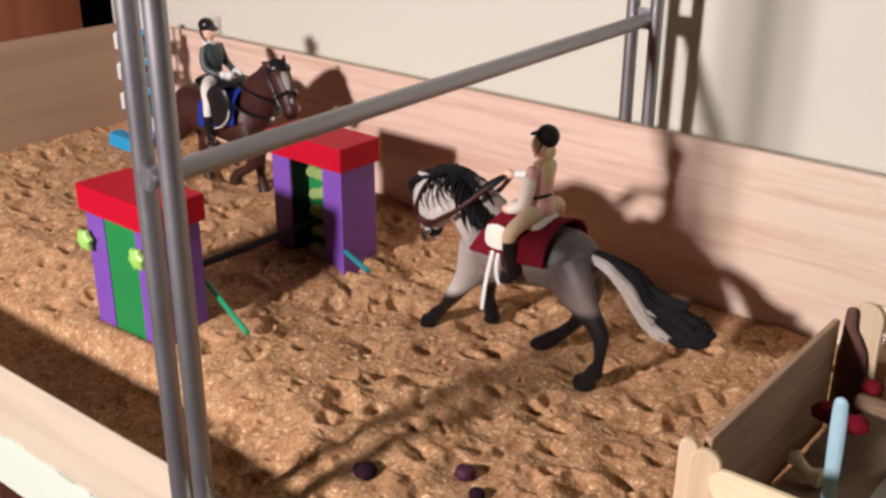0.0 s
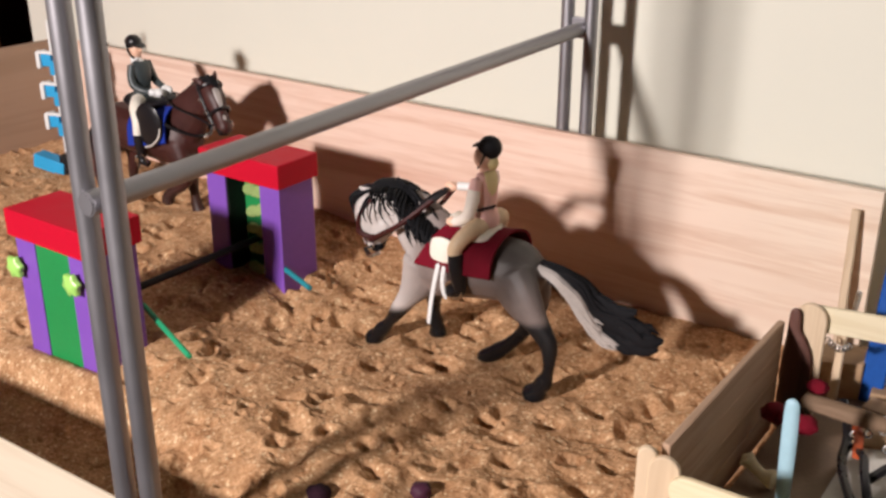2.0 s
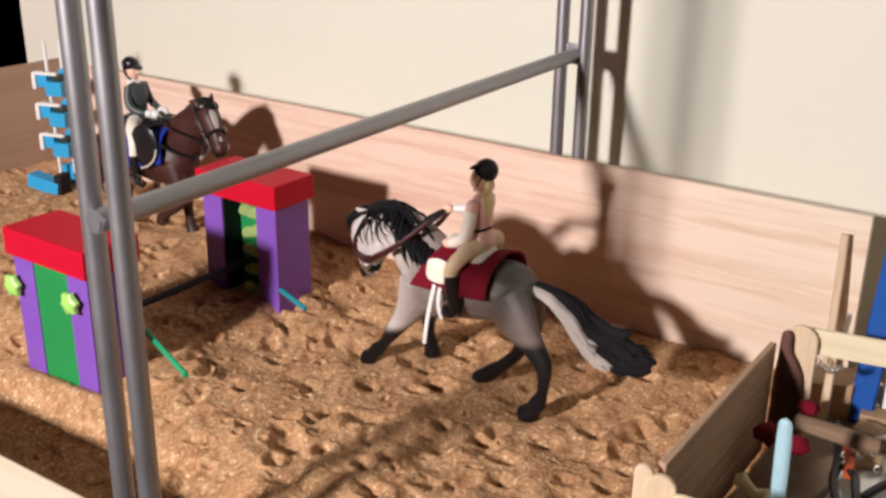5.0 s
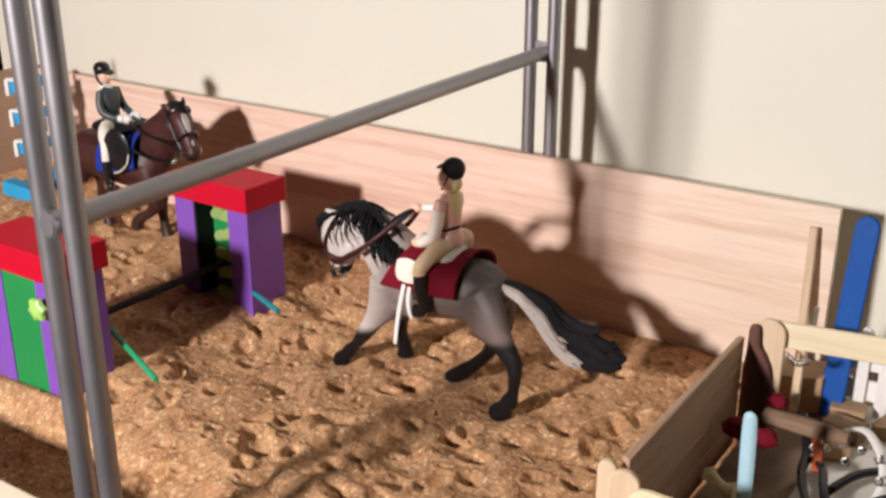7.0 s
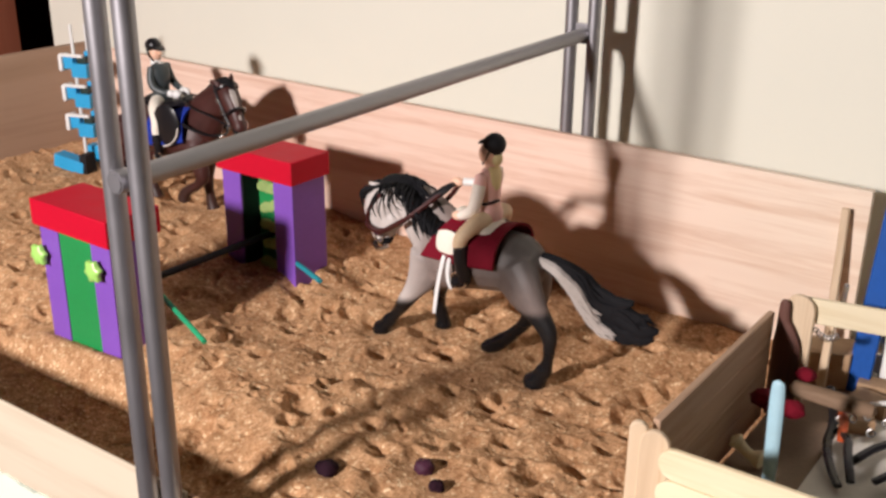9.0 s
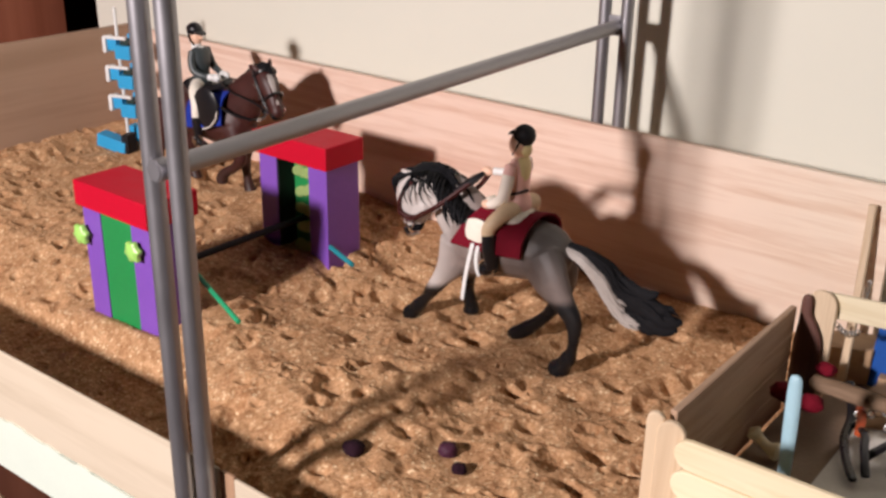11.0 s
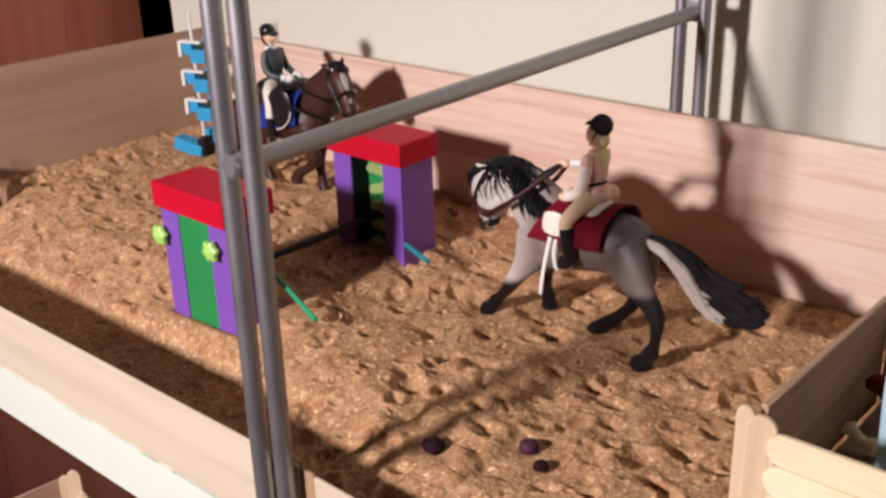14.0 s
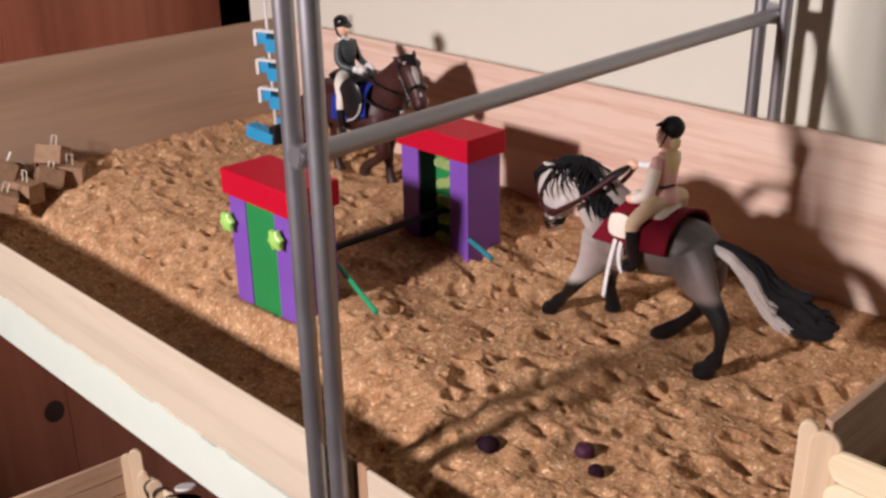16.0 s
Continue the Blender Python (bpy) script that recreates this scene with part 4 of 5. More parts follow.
    for s in (-1, 1):
        tube([(0.74, 0.34 * s, 6.28, 0.34), (0.74, 0.90 * s, 6.28, 0.34), (0.50, 1.36 * s, 5.95, 0.32), (0.34, 1.54 * s, 5.6, 0.30), (0.36, 1.58 * s, 5.2, 0.27)], bm, n=4, seg=12, mat_index=5, unit=u)
        tube([(0.38, 1.58 * s, 5.38, 0.30), (0.46, 1.60 * s, 4.75, 0.32), (0.58, 1.60 * s, 4.2, 0.27), (0.56, 1.60 * s, 3.95, 0.26), (0.14, 1.66 * s, 3.84, 0.22)], bm, n=4, seg=12, mat_index=6, unit=u)
    return bm, kinds


HX, HY = -0.1881, 0.4116
at = Matrix.Translation((HX, HY, -0.0073)) @ Matrix.Scale(1.034, 4)
bm = grey_horse()
bm.transform(at)
solid("horse_figurine", bm, [GREY_COAT, HAIR, HAIR_PALE], (HX, HY, 0), "dapple-grey toy horse with black mane and swinging tail", "figurine")
bm, kinds = grey_rider()
bm.transform(at)
solid("rider_doll", bm, kinds, (HX, HY, 0.06), "riding doll with black helmet, pink shirt and tan breeches", "doll")


def blanket(rows, thick, over, n=18):
    """A cloth draped over a back: rows of x, top z, half width, lower edge z on both sides."""
    bm = bmesh.new()
    grid = []
    for x, top, half, low in rows:
        line = []
        for k in range(n + 1):
            s = -1 + 2 * k / n
            a = abs(s)
            if a < 0.5:
                w = a / 0.5 * math.pi / 2
                y, z = half * math.sin(w), top - half * 0.75 * (1 - math.cos(w))
            else:
                z0 = top - half * 0.75
                y, z = half + over * (a - 0.5), z0 + (low - z0) * (a - 0.5) / 0.5
            line.append((x, math.copysign(y, s), z))
        grid.append(line)
    outer = [[bm.verts.new((x, y * (1 + thick / 0.013), z + thick)) for x, y, z in line] for line in grid]
    inner = [[bm.verts.new(p) for p in line] for line in grid]
    for a, flip in ((outer, False), (inner, True)):
        for i in range(len(a) - 1):
            for k in range(n):
                q = (a[i][k], a[i + 1][k], a[i + 1][k + 1], a[i][k + 1])
                bm.faces.new(q[::-1] if flip else q)
    last = len(grid) - 1
    for i in range(last):
        for k in (0, n):
            bm.faces.new((outer[i][k], outer[i + 1][k], inner[i + 1][k], inner[i][k]))
    for k in range(n):
        for i in (0, last):
            bm.faces.new((outer[i][k], outer[i][k + 1], inner[i][k + 1], inner[i][k]))
    return bm


bm = blanket([(-0.0165, 0.0615, 0.0138, 0.0445), (-0.0080, 0.0605, 0.0150, 0.0452), (0.0030, 0.0590, 0.0152, 0.0455), (0.0110, 0.0598, 0.0150, 0.0462), (0.0190, 0.0612, 0.0144, 0.0468)], 0.0009, 0.001)
for v in bm.verts:
    if v.co.x < -0.004:
        v.co.x += 0.62 * max(0.0, v.co.z - 0.0455)
bm.transform(at)
solid("saddle_pad", bm, MAROON, (HX, HY, 0.058), "maroon felt saddle pad laid over the horse's back", "saddle pad")

saddle = thing("saddle", (HX, HY, 0.062), "cream toy saddle with white stirrup straps", "saddle")
def pillow(lo, hi):
    """A thin pad with a rounded rectangular outline, lying across y."""
    bm = ball((0, 0, 0), 1.0, u=24, v=15)
    for v in bm.verts:
        x, y, z = v.co
        k = max(abs(x), abs(z), 1e-6)
        r = (x * x + z * z) ** 0.5
        f = 1 + 0.35 * (r / k - 1)
        v.co = Vector([(a + b) / 2 + (b - a) / 2 * q for a, b, q in zip(lo, hi, (x * f, y, z * f))])
    return bm


def at_horse(bm):
    bm.transform(at)
    return bm
part("seat", at_horse(tube([(-0.80, 0, 6.20, 0.26, 0.40), (-0.3, 0, 5.95, 0.28, 0.62), (0.5, 0, 5.90, 0.32, 0.95), (0.98, -0.15, 5.90, 0.33, 0.9), (1.28, -0.15, 5.94, 0.22, 0.65)], n=4, seg=14, unit=0.01)), CREAM, saddle)
for s in (-1, 1):
    flap = part("flap", at_horse(pillow((-0.0086, 0.0152 * s - 0.0012, 0.0468), (0.0036, 0.0152 * s + 0.0012, 0.0592))), CREAM, saddle)
    part("strap", at_horse(tube([(-0.34, 1.70 * s, 4.85, 0.09, 0.03), (-0.46, 1.76 * s, 4.2, 0.09, 0.03), (-0.58, 1.84 * s, 3.3, 0.09, 0.03), (-0.66, 1.90 * s, 2.35, 0.085, 0.03)], n=4, seg=8, unit=0.01)), WHITE, flap, "white hanging strap")
    part("strap", at_horse(tube([(-0.08, 1.70 * s, 4.8, 0.09, 0.03), (-0.10, 1.78 * s, 4.3, 0.09, 0.03), (0.0, 1.84 * s, 3.85, 0.085, 0.03), (0.16, 1.88 * s, 3.62, 0.07, 0.03)], n=4, seg=8, unit=0.01)), WHITE, flap, "white hanging strap")
    stir = bmesh.new()
    loop = [(0.4 + 0.34 * math.sin(a), 1.70 * s, 4.0 + 0.34 * math.cos(a), 0.085) for a in np.linspace(0, 2 * math.pi, 13)]
    part("stirrup", at_horse(tube(loop, stir, n=2, seg=6, unit=0.01)), SILVER, flap, "silver stirrup loop")

bridle = thing("bridle", (HX - 0.045, HY, 0.055), "brown toy bridle with silver bit and long reins", "bridle")
for s in (-1, 1):
    o = 0.55 * s - 0.3
    cheek = part("cheekpiece", at_horse(tube([(-4.25, o, 6.45, 0.09), (-4.90, o * 1.02, 5.6, 0.10), (-5.0, o * 0.9, 4.95, 0.10), (-4.65, o * 0.8, 4.5, 0.10)], n=3, seg=6, unit=0.01)), LEATHER, bridle)
    part("rein", at_horse(tube([(-4.45, o * 0.85, 4.55, 0.12), (-3.8, -0.98 if s < 0 else 0.5, 5.0, 0.12), (-2.3, -1.38 if s < 0 else 0.95, 6.0, 0.11), (-1.0, -0.35 if s < 0 else 0.4, 7.3, 0.10)], n=4, seg=6, unit=0.01, flat=1.3)), LEATHER, bridle)
    part("bit_ring", at_horse(tube([(-4.5 + 0.2 * math.sin(a), o * 0.85, 4.4 + 0.2 * math.cos(a), 0.045) for a in np.linspace(0, 2 * math.pi, 11)], n=1, seg=6, unit=0.01)), SILVER, cheek, "small silver bit ring")
nose = part("noseband", at_horse(tube([(-5.2, -0.3, 5.05, 0.10), (-5.0, -0.85, 4.92, 0.11), (-4.4, -0.88, 4.78, 0.11), (-4.0, -0.3, 4.8, 0.10)], n=4, seg=6, unit=0.01)), LEATHER, bridle)
part("chin_chain", at_horse(tube([(-4.75, -0.75, 4.15, 0.10), (-4.4, -0.88, 3.95, 0.12), (-3.95, -0.78, 4.15, 0.10)], n=4, seg=6, unit=0.01)), SILVER, nose, "glittering silver chain")
part("rein_loop", at_horse(tube([(-0.9, -0.3, 7.40, 0.10), (-1.2, -0.5, 7.14, 0.17), (-1.5, -0.7, 6.88, 0.16), (-1.9, -0.95, 6.58, 0.06)], n=4, seg=7, unit=0.01)), BLACK_GLOSS, bridle)


# ---------- bay horse with a jacketed rider ----------
def bay_head(rows):
    """Carries rows of (along the face, out of the face, to its left, sizes) over to where the turned head is."""
    root, axis, out, side = (np.array(q) for q in ((5.30, -0.30, 7.62), (0.60, -0.24, -0.76), (0.70, -0.29, 0.65), (0.38, 0.92, 0.0)))
    return [(*(root + axis * r[0] + out * r[1] + side * r[2]), *r[3:]) for r in rows]


def bay_horse():
    limbs = [
        # barrel from chest to dock
        [(3.75, 0, 4.35, 0.95, 0.85), (3.1, 0, 4.5, 1.40, 1.2), (2.1, 0, 4.6, 1.45, 1.40), (0.7, 0, 4.65, 1.33, 1.42), (-0.4, 0, 4.75, 1.28, 1.35), (-1.5, 0, 4.88, 1.2, 1.25), (-2.25, 0, 4.9, 0.8, 0.8)],
        # neck, carried high
        [(2.7, 0, 5.0, 1.42, 0.95), (3.45, -0.05, 5.75, 1.30, 0.85), (4.15, -0.12, 6.5, 1.10, 0.72), (4.75, -0.2, 7.1, 0.86, 0.62), (5.2, -0.3, 7.45, 0.68, 0.55)],
        # head and jaw, turned towards the room
        bay_head([(-0.15, 0, 0, 0.62, 0.52), (0.5, 0.02, 0, 0.72, 0.56), (1.2, 0.0, 0, 0.62, 0.46), (1.85, -0.02, 0, 0.46, 0.37), (2.25, -0.02, 0, 0.42, 0.38), (2.5, -0.08, 0, 0.30, 0.32)]),
        bay_head([(0.45, -0.45, 0, 0.50, 0.42), (0.95, -0.45, 0, 0.46, 0.40), (1.55, -0.30, 0, 0.34, 0.34)]),
        # ears
        bay_head([(-0.25, 0.35, 0.30, 0.20, 0.14), (-0.45, 0.50, 0.38, 0.18, 0.12), (-0.66, 0.66, 0.42, 0.05, 0.04)]),
        bay_head([(-0.30, 0.22, -0.36, 0.20, 0.14), (-0.55, 0.10, -0.52, 0.16, 0.11), (-0.72, -0.10, -0.62, 0.05, 0.04)]),
        # near and far hind legs
        [(-1.4, -0.55, 4.85, 1.12, 0.75), (-1.9, -0.75, 3.85, 0.92, 0.62), (-2.3, -0.85, 3.1, 0.54, 0.42), (-2.65, -0.85, 2.35, 0.40, 0.30), (-2.6, -0.85, 1.5, 0.27, 0.24), (-2.4, -0.85, 0.75, 0.35, 0.31), (-2.2, -0.85, 0.12, 0.45, 0.4)],
        [(-1.4, 0.55, 4.7, 1.05, 0.7), (-1.3, 0.65, 3.5, 0.8, 0.55), (-1.35, 0.65, 2.7, 0.48, 0.38), (-1.6, 0.65, 1.8, 0.30, 0.26), (-1.45, 0.65, 0.95, 0.28, 0.26), (-1.2, 0.65, 0.15, 0.43, 0.4)],
        # near fore leg, lifted and folded; far fore leg, standing
        [(2.9, -0.6, 4.2, 0.95, 0.6), (3.45, -0.7, 3.3, 0.62, 0.46), (3.65, -0.72, 2.65, 0.42, 0.36), (3.2, -0.72, 2.1, 0.28, 0.25), (2.6, -0.72, 1.75, 0.30, 0.27), (2.2, -0.72, 1.35, 0.36, 0.32), (2.15, -0.72, 1.05, 0.40, 0.36)],
        [(2.9, 0.6, 4.1, 0.95, 0.6), (2.8, 0.65, 3.0, 0.60, 0.45), (2.75, 0.65, 2.2, 0.40, 0.36), (2.85, 0.65, 1.3, 0.27, 0.25), (2.95, 0.65, 0.6, 0.34, 0.3), (3.1, 0.65, 0.10, 0.43, 0.4)],
    ]
    bm = horse_skin(limbs)
    rng = random.Random(7)
    # mane falling to the far side, short forelock
    tube([(2.9, 0.1, 6.45, 0.22, 0.26), (3.6, 0.05, 7.05, 0.27, 0.28), (4.3, -0.02, 7.6, 0.28, 0.30), (4.9, -0.15, 7.95, 0.28, 0.32), (5.35, -0.3, 8.1, 0.26, 0.34), (5.75, -0.45, 8.05, 0.16, 0.26)], bm, n=4, seg=9, mat_index=1, unit=0.01)
    for k in range(26):
        f = k / 25
        p = np.array((2.9, 0.1, 6.5)) * (1 - f) + np.array((5.3, -0.25, 8.12)) * f + np.array((0, 0, 0.15 * math.sin(math.pi * f)))
        strand(p, (p[0] - 0.1 + rng.uniform(-0.2, 0.2), p[1] + 0.8, p[2] - rng.uniform(0.7, 1.3)), (0, 0.3, 0.1), 0.14, bm, 1)
    for w in (-0.14, 0.0, 0.13):
        a, b = bay_head([(-0.35, 0.62, w), (0.42 + w, 0.80, w * 0.8)])
        strand(a, b, (0.05, -0.02, 0.05), 0.12, bm, 1)
    # blaze and muzzle
    tube(bay_head([(0.35, 0.67, 0, 0.08, 0.16), (0.75, 0.66, 0, 0.10, 0.19), (1.2, 0.58, 0, 0.08, 0.13), (1.5, 0.48, 0, 0.05, 0.08)]), bm, n=4, seg=8, mat_index=2, unit=0.01)
    tube(bay_head([(1.75, 0.41, 0, 0.05, 0.07), (1.95, 0.38, 0, 0.06, 0.10), (2.1, 0.34, 0, 0.04, 0.07)]), bm, n=3, seg=8, mat_index=2, unit=0.01)
    tube(bay_head([(2.22, -0.12, 0, 0.36, 0.40), (2.5, -0.12, 0, 0.32, 0.36)]), bm, n=3, seg=12, mat_index=1, unit=0.01)
    for k in range(10):
        strand((-2.75, rng.uniform(-0.3, 0.3), 5.1), (-3.4 + rng.uniform(-0.3, 0.3), rng.uniform(-0.5, 0.5), 1.4 + rng.uniform(0, 0.8)), (-0.4, 0, 0.2), 0.24, bm, 1)
    return bm


def jacket_rider():
    bm = bmesh.new()
    kinds = [BLACK_GLOSS, SKIN, JACKET, WHITE, CREAM, SILVER]
    u = 0.01
    ball((0.0015, 0, 0.0949), (0.0048, 0.0043, 0.0040), bm, 0)
    tube([(0.48, -0.02, 9.42, 0.10, 0.38), (0.68, -0.03, 9.33, 0.08, 0.33), (0.84, -0.04, 9.26, 0.035, 0.22)], bm, n=3, seg=10, mat_index=0, unit=u)
    ball((0.0024, 0, 0.0912), (0.0036, 0.0033, 0.0050), bm, 1)
    ball((0.0064, -0.0004, 0.0910), (0.0011, 0.0009, 0.0011), bm, 1, u=8, v=6)
    for s in (-1, 1):
        tube([(0.06, 0.43 * s, 9.4, 0.05), (0.16, 0.41 * s, 8.95, 0.05), (0.30, 0.23 * s, 8.66, 0.05)], bm, n=3, seg=6, mat_index=0, unit=u)
    tube([(0.10, 0, 8.85, 0.22), (0.22, 0, 8.45, 0.30)], bm, n=3, seg=10, mat_index=3, unit=u)
    # shirt front in the jacket's opening
    tube([(0.52, 0, 8.55, 0.15, 0.26), (0.70, 0, 8.2, 0.13, 0.19), (0.80, 0, 7.85, 0.07, 0.08)], bm, n=3, seg=10, mat_index=3, unit=u)
    tube([(0.40, 0, 8.50, 0.26, 0.46), (0.46, 0, 8.25, 0.38, 0.62), (0.52, 0, 7.75, 0.42, 0.60), (0.48, 0, 7.15, 0.38, 0.50), (0.46, 0, 6.65, 0.48, 0.62), (0.46, 0, 6.35, 0.52, 0.70)], bm, n=4, seg=16, mat_index=2, unit=u)
    for s in (-1, 1):
        tube([(0.42, 0.56 * s, 8.36, 0.22), (0.46, 0.74 * s, 7.85, 0.21), (0.66, 0.80 * s, 7.36, 0.21), (1.15, 0.70 * s, 7.12, 0.19), (1.60, 0.48 * s, 7.05, 0.17)], bm, n=4, seg=12, mat_index=2, unit=u)
        tube([(1.50, 0.56 * s, 7.04, 0.20), (1.72, 0.44 * s, 7.04, 0.21)], bm, n=2, seg=10, mat_index=3, unit=u)
        ball((0.0192, 0.0036 * s, 0.0702), (0.0030, 0.0023, 0.0025), bm, 3, u=10, v=7)
        tube([(0.58, 0.50 * s, 6.45, 0.42), (1.00, 1.18 * s, 6.28, 0.35), (1.40, 1.56 * s, 5.75, 0.29), (1.44, 1.66 * s, 5.2, 0.26), (1.42, 1.66 * s, 4.85, 0.25)], bm, n=4, seg=12, mat_index=4, unit=u)
        tube([(1.44, 1.66 * s, 5.0, 0.28), (1.46, 1.66 * s, 4.5, 0.29), (1.50, 1.66 * s, 3.95, 0.24), (1.56, 1.66 * s, 3.60, 0.24), (1.98, 1.70 * s, 3.48, 0.19)], bm, n=4, seg=12, mat_index=0, unit=u)
        ball((0.0142, 0.0194 * s, 0.0374), (0.0014, 0.0008, 0.0024), bm, 5, u=8, v=6)
    return bm, kinds


BX, BY = -0.4365, 0.4490
there = pose(BX, BY, -0.0035, 0, 0, 7) @ Matrix.Scale(1.022, 4)
def at_bay(bm):
    bm.transform(there)
    return bm
solid("horse_figurine", at_bay(bay_horse()), [BAY_COAT, HAIR, HAIR_PALE], (BX, BY, 0), "bay toy horse with white blaze and black mane", "figurine")
bm, kinds = jacket_rider()
solid("rider_doll", at_bay(bm), kinds, (BX, BY, 0.05), "riding doll in dark jacket, white gloves and cream breeches", "doll")
bm = blanket([(0.0312, 0.0655, 0.0138, 0.0470), (0.0240, 0.0632, 0.0150, 0.0450), (0.0130, 0.0620, 0.0154, 0.0430), (0.0062, 0.0618, 0.0152, 0.0425)], 0.0009, 0.001)
solid("saddle_pad", at_bay(bm), CLOTH_BLUE, (BX, BY, 0.055), "royal blue saddle pad under a black saddle", "saddle pad")
saddle2 = thing("saddle", (BX, BY, 0.058), "black toy saddle with silver stirrups", "saddle")
part("seat", at_bay(tube([(2.5, 0, 6.72, 0.30, 0.42), (1.7, 0, 6.36, 0.30, 0.75), (0.6, 0, 6.25, 0.32, 0.95), (-0.3, 0, 6.5, 0.30, 0.8)], n=4, seg=12, unit=0.01)), BLACK_GLOSS, saddle2)
for s in (-1, 1):
    flap = part("flap", at_bay(ball((0.0220, 0.0163 * s, 0.0562), (0.0094, 0.0017, 0.0118))), BLACK_GLOSS, saddle2)
    part("piping", at_bay(tube([(3.06, 1.72 * s, 5.55, 0.045), (2.90, 1.74 * s, 5.05, 0.045), (2.45, 1.76 * s, 4.60, 0.045), (1.95, 1.76 * s, 4.42, 0.045)], n=4, seg=6, unit=0.01)), CARD, flap, "pale edging along the flap")
    part("stirrup", at_bay(tube([(1.62 + 0.36 * math.sin(a), 1.80 * s, 3.62 + 0.40 * math.cos(a), 0.05) for a in np.linspace(0, 2 * math.pi, 13)], n=2, seg=6, unit=0.01)), SILVER, flap, "silver stirrup loop")
bridle2 = thing("bridle", (BX + 0.05, BY, 0.065), "black toy bridle with silver buckles and breastplate strap", "bridle")
for s in (-1, 1):
    cheek = part("cheekpiece", at_bay(tube(bay_head([(-0.3, 0.15, 0.56 * s, 0.075), (0.5, 0.08, 0.62 * s, 0.075), (1.2, -0.08, 0.54 * s, 0.075), (2.0, -0.18, 0.44 * s, 0.075)]), n=3, seg=6, unit=0.01)), BLACK_GLOSS, bridle2)
    part("rein", at_bay(tube(bay_head([(2.05, -0.2, 0.46 * s, 0.07)]) + [(5.2, -0.4 + 0.85 * s, 6.35, 0.06), (3.6, -0.1 + 0.95 * s, 6.6, 0.06), (2.0, 0.36 * s, 6.95, 0.06)], n=4, seg=6, unit=0.01)), BLACK_GLOSS, bridle2)
    part("bit_ring", at_bay(tube(bay_head([(2.05 + 0.17 * math.sin(a), -0.2 + 0.17 * math.cos(a), 0.50 * s, 0.05) for a in np.linspace(0, 2 * math.pi, 11)]), n=1, seg=6, unit=0.01)), SILVER, cheek, "small silver bit ring")
    for along in (0.55, 1.25):
        part("buckle", at_bay(tube(bay_head([(along + 0.12 * math.sin(a), 0.0 + 0.10 * math.cos(a), 0.67 * s, 0.035) for a in np.linspace(0, 2 * math.pi, 9)]), n=1, seg=6, unit=0.01)), SILVER, cheek, "small silver buckle")
part("noseband", at_bay(tube(bay_head([(1.45, -0.45, -0.42, 0.08), (1.45, 0.2, -0.50, 0.085), (1.45, 0.58, -0.22, 0.085), (1.45, 0.60, 0.20, 0.085), (1.45, 0.2, 0.50, 0.085), (1.45, -0.45, 0.42, 0.08)]), n=4, seg=6, unit=0.01)), BLACK_GLOSS, bridle2)
part("browband", at_bay(tube(bay_head([(-0.05, 0.0, -0.62, 0.075), (0.02, 0.55, -0.44, 0.08), (0.05, 0.76, 0, 0.08), (0.02, 0.55, 0.44, 0.08), (-0.05, 0.0, 0.62, 0.075)]), n=4, seg=6, unit=0.01)), BLACK_GLOSS, bridle2)
part("breastplate", at_bay(tube([(2.6, -1.50, 6.0, 0.09), (3.5, -1.24, 5.50, 0.09), (4.35, -0.72, 5.12, 0.09), (4.62, 0.0, 5.0, 0.09), (4.35, 0.72, 5.12, 0.09), (2.6, 1.50, 6.0, 0.09)], n=4, seg=6, unit=0.01)), BLACK_GLOSS, bridle2)
part("ring", at_bay(ball((0.0466, -0.0012, 0.0497), 0.0014, u=10, v=7)), SILVER, bridle2, "silver breastplate ring")

# ---------- stick-built pen beside the sand ----------
BEFORE = set(scene.collection.objects)
pen = thing("stick_pen", (-0.03, 0.38, -0.002), "open pen built from pale craft sticks beside the sand", "pen")
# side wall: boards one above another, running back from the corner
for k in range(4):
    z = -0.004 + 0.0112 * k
    # shade of this face is in the stick colour
    part("side_slat", rbox((-0.0735, 0.3310, z), (-0.0710, 0.4290, z + 0.0111), 0.0004, seg=1), STICK_Y_DIM, pen)
# front wall facing the lamp
for k in range(4):
    z = -0.004 + 0.0105 * k
    part("front_slat", slat(0.114, 0.0104, 0.0022, frame_of((-0.0670, 0.3225 + 0.0004 * (k % 2), z + 0.0052), (1, 0, 0.004 * (k - 1)), (0, 0, 1)), True, True), STICK_X, pen)
# corner and end posts with rounded tops
for x, yy, top, broad, wide in ((-0.0755, 0.3260, 0.0415, 0.0056, (1, 0.3, 0)), (-0.0700, 0.3262, 0.0400, 0.0092, (1, 0.15, 0))):
    part("corner_post", slat(top + 0.004, broad, 0.0022, frame_of((x, yy, -0.004), (0, 0, 1), wide), False, True), STICK_Z, pen)
part("end_post", slat(0.0515, 0.0112, 0.0022, frame_of((-0.0640, 0.4345, -0.004), (0.01, 0, 1), (1, 0, 0)), False, True), STICK_Z, pen)
# shadow on the end post, built as a thin dark slab before it
part("post_shadow", tube([(-6.58, 43.15, -0.3, 0.54, 0.10), (-6.60, 43.15, 2.4, 0.54, 0.10), (-6.70, 43.15, 3.2, 0.40, 0.10), (-6.82, 43.15, 3.7, 0.24, 0.10), (-6.84, 43.15, 4.3, 0.20, 0.09), (-6.84, 43.15, 4.5, 0.13, 0.07)], n=5, seg=14, unit=0.01), POST_SHADE, pen, "dark brown slab standing in for the shadow on the end post")
part("top_rail", slat(0.1140, 0.0098, 0.0022, frame_of((-0.0660, 0.4370, 0.0410), (1, 0.03, 0.07), (0, 0, 1)), False, True), STICK_X, pen)

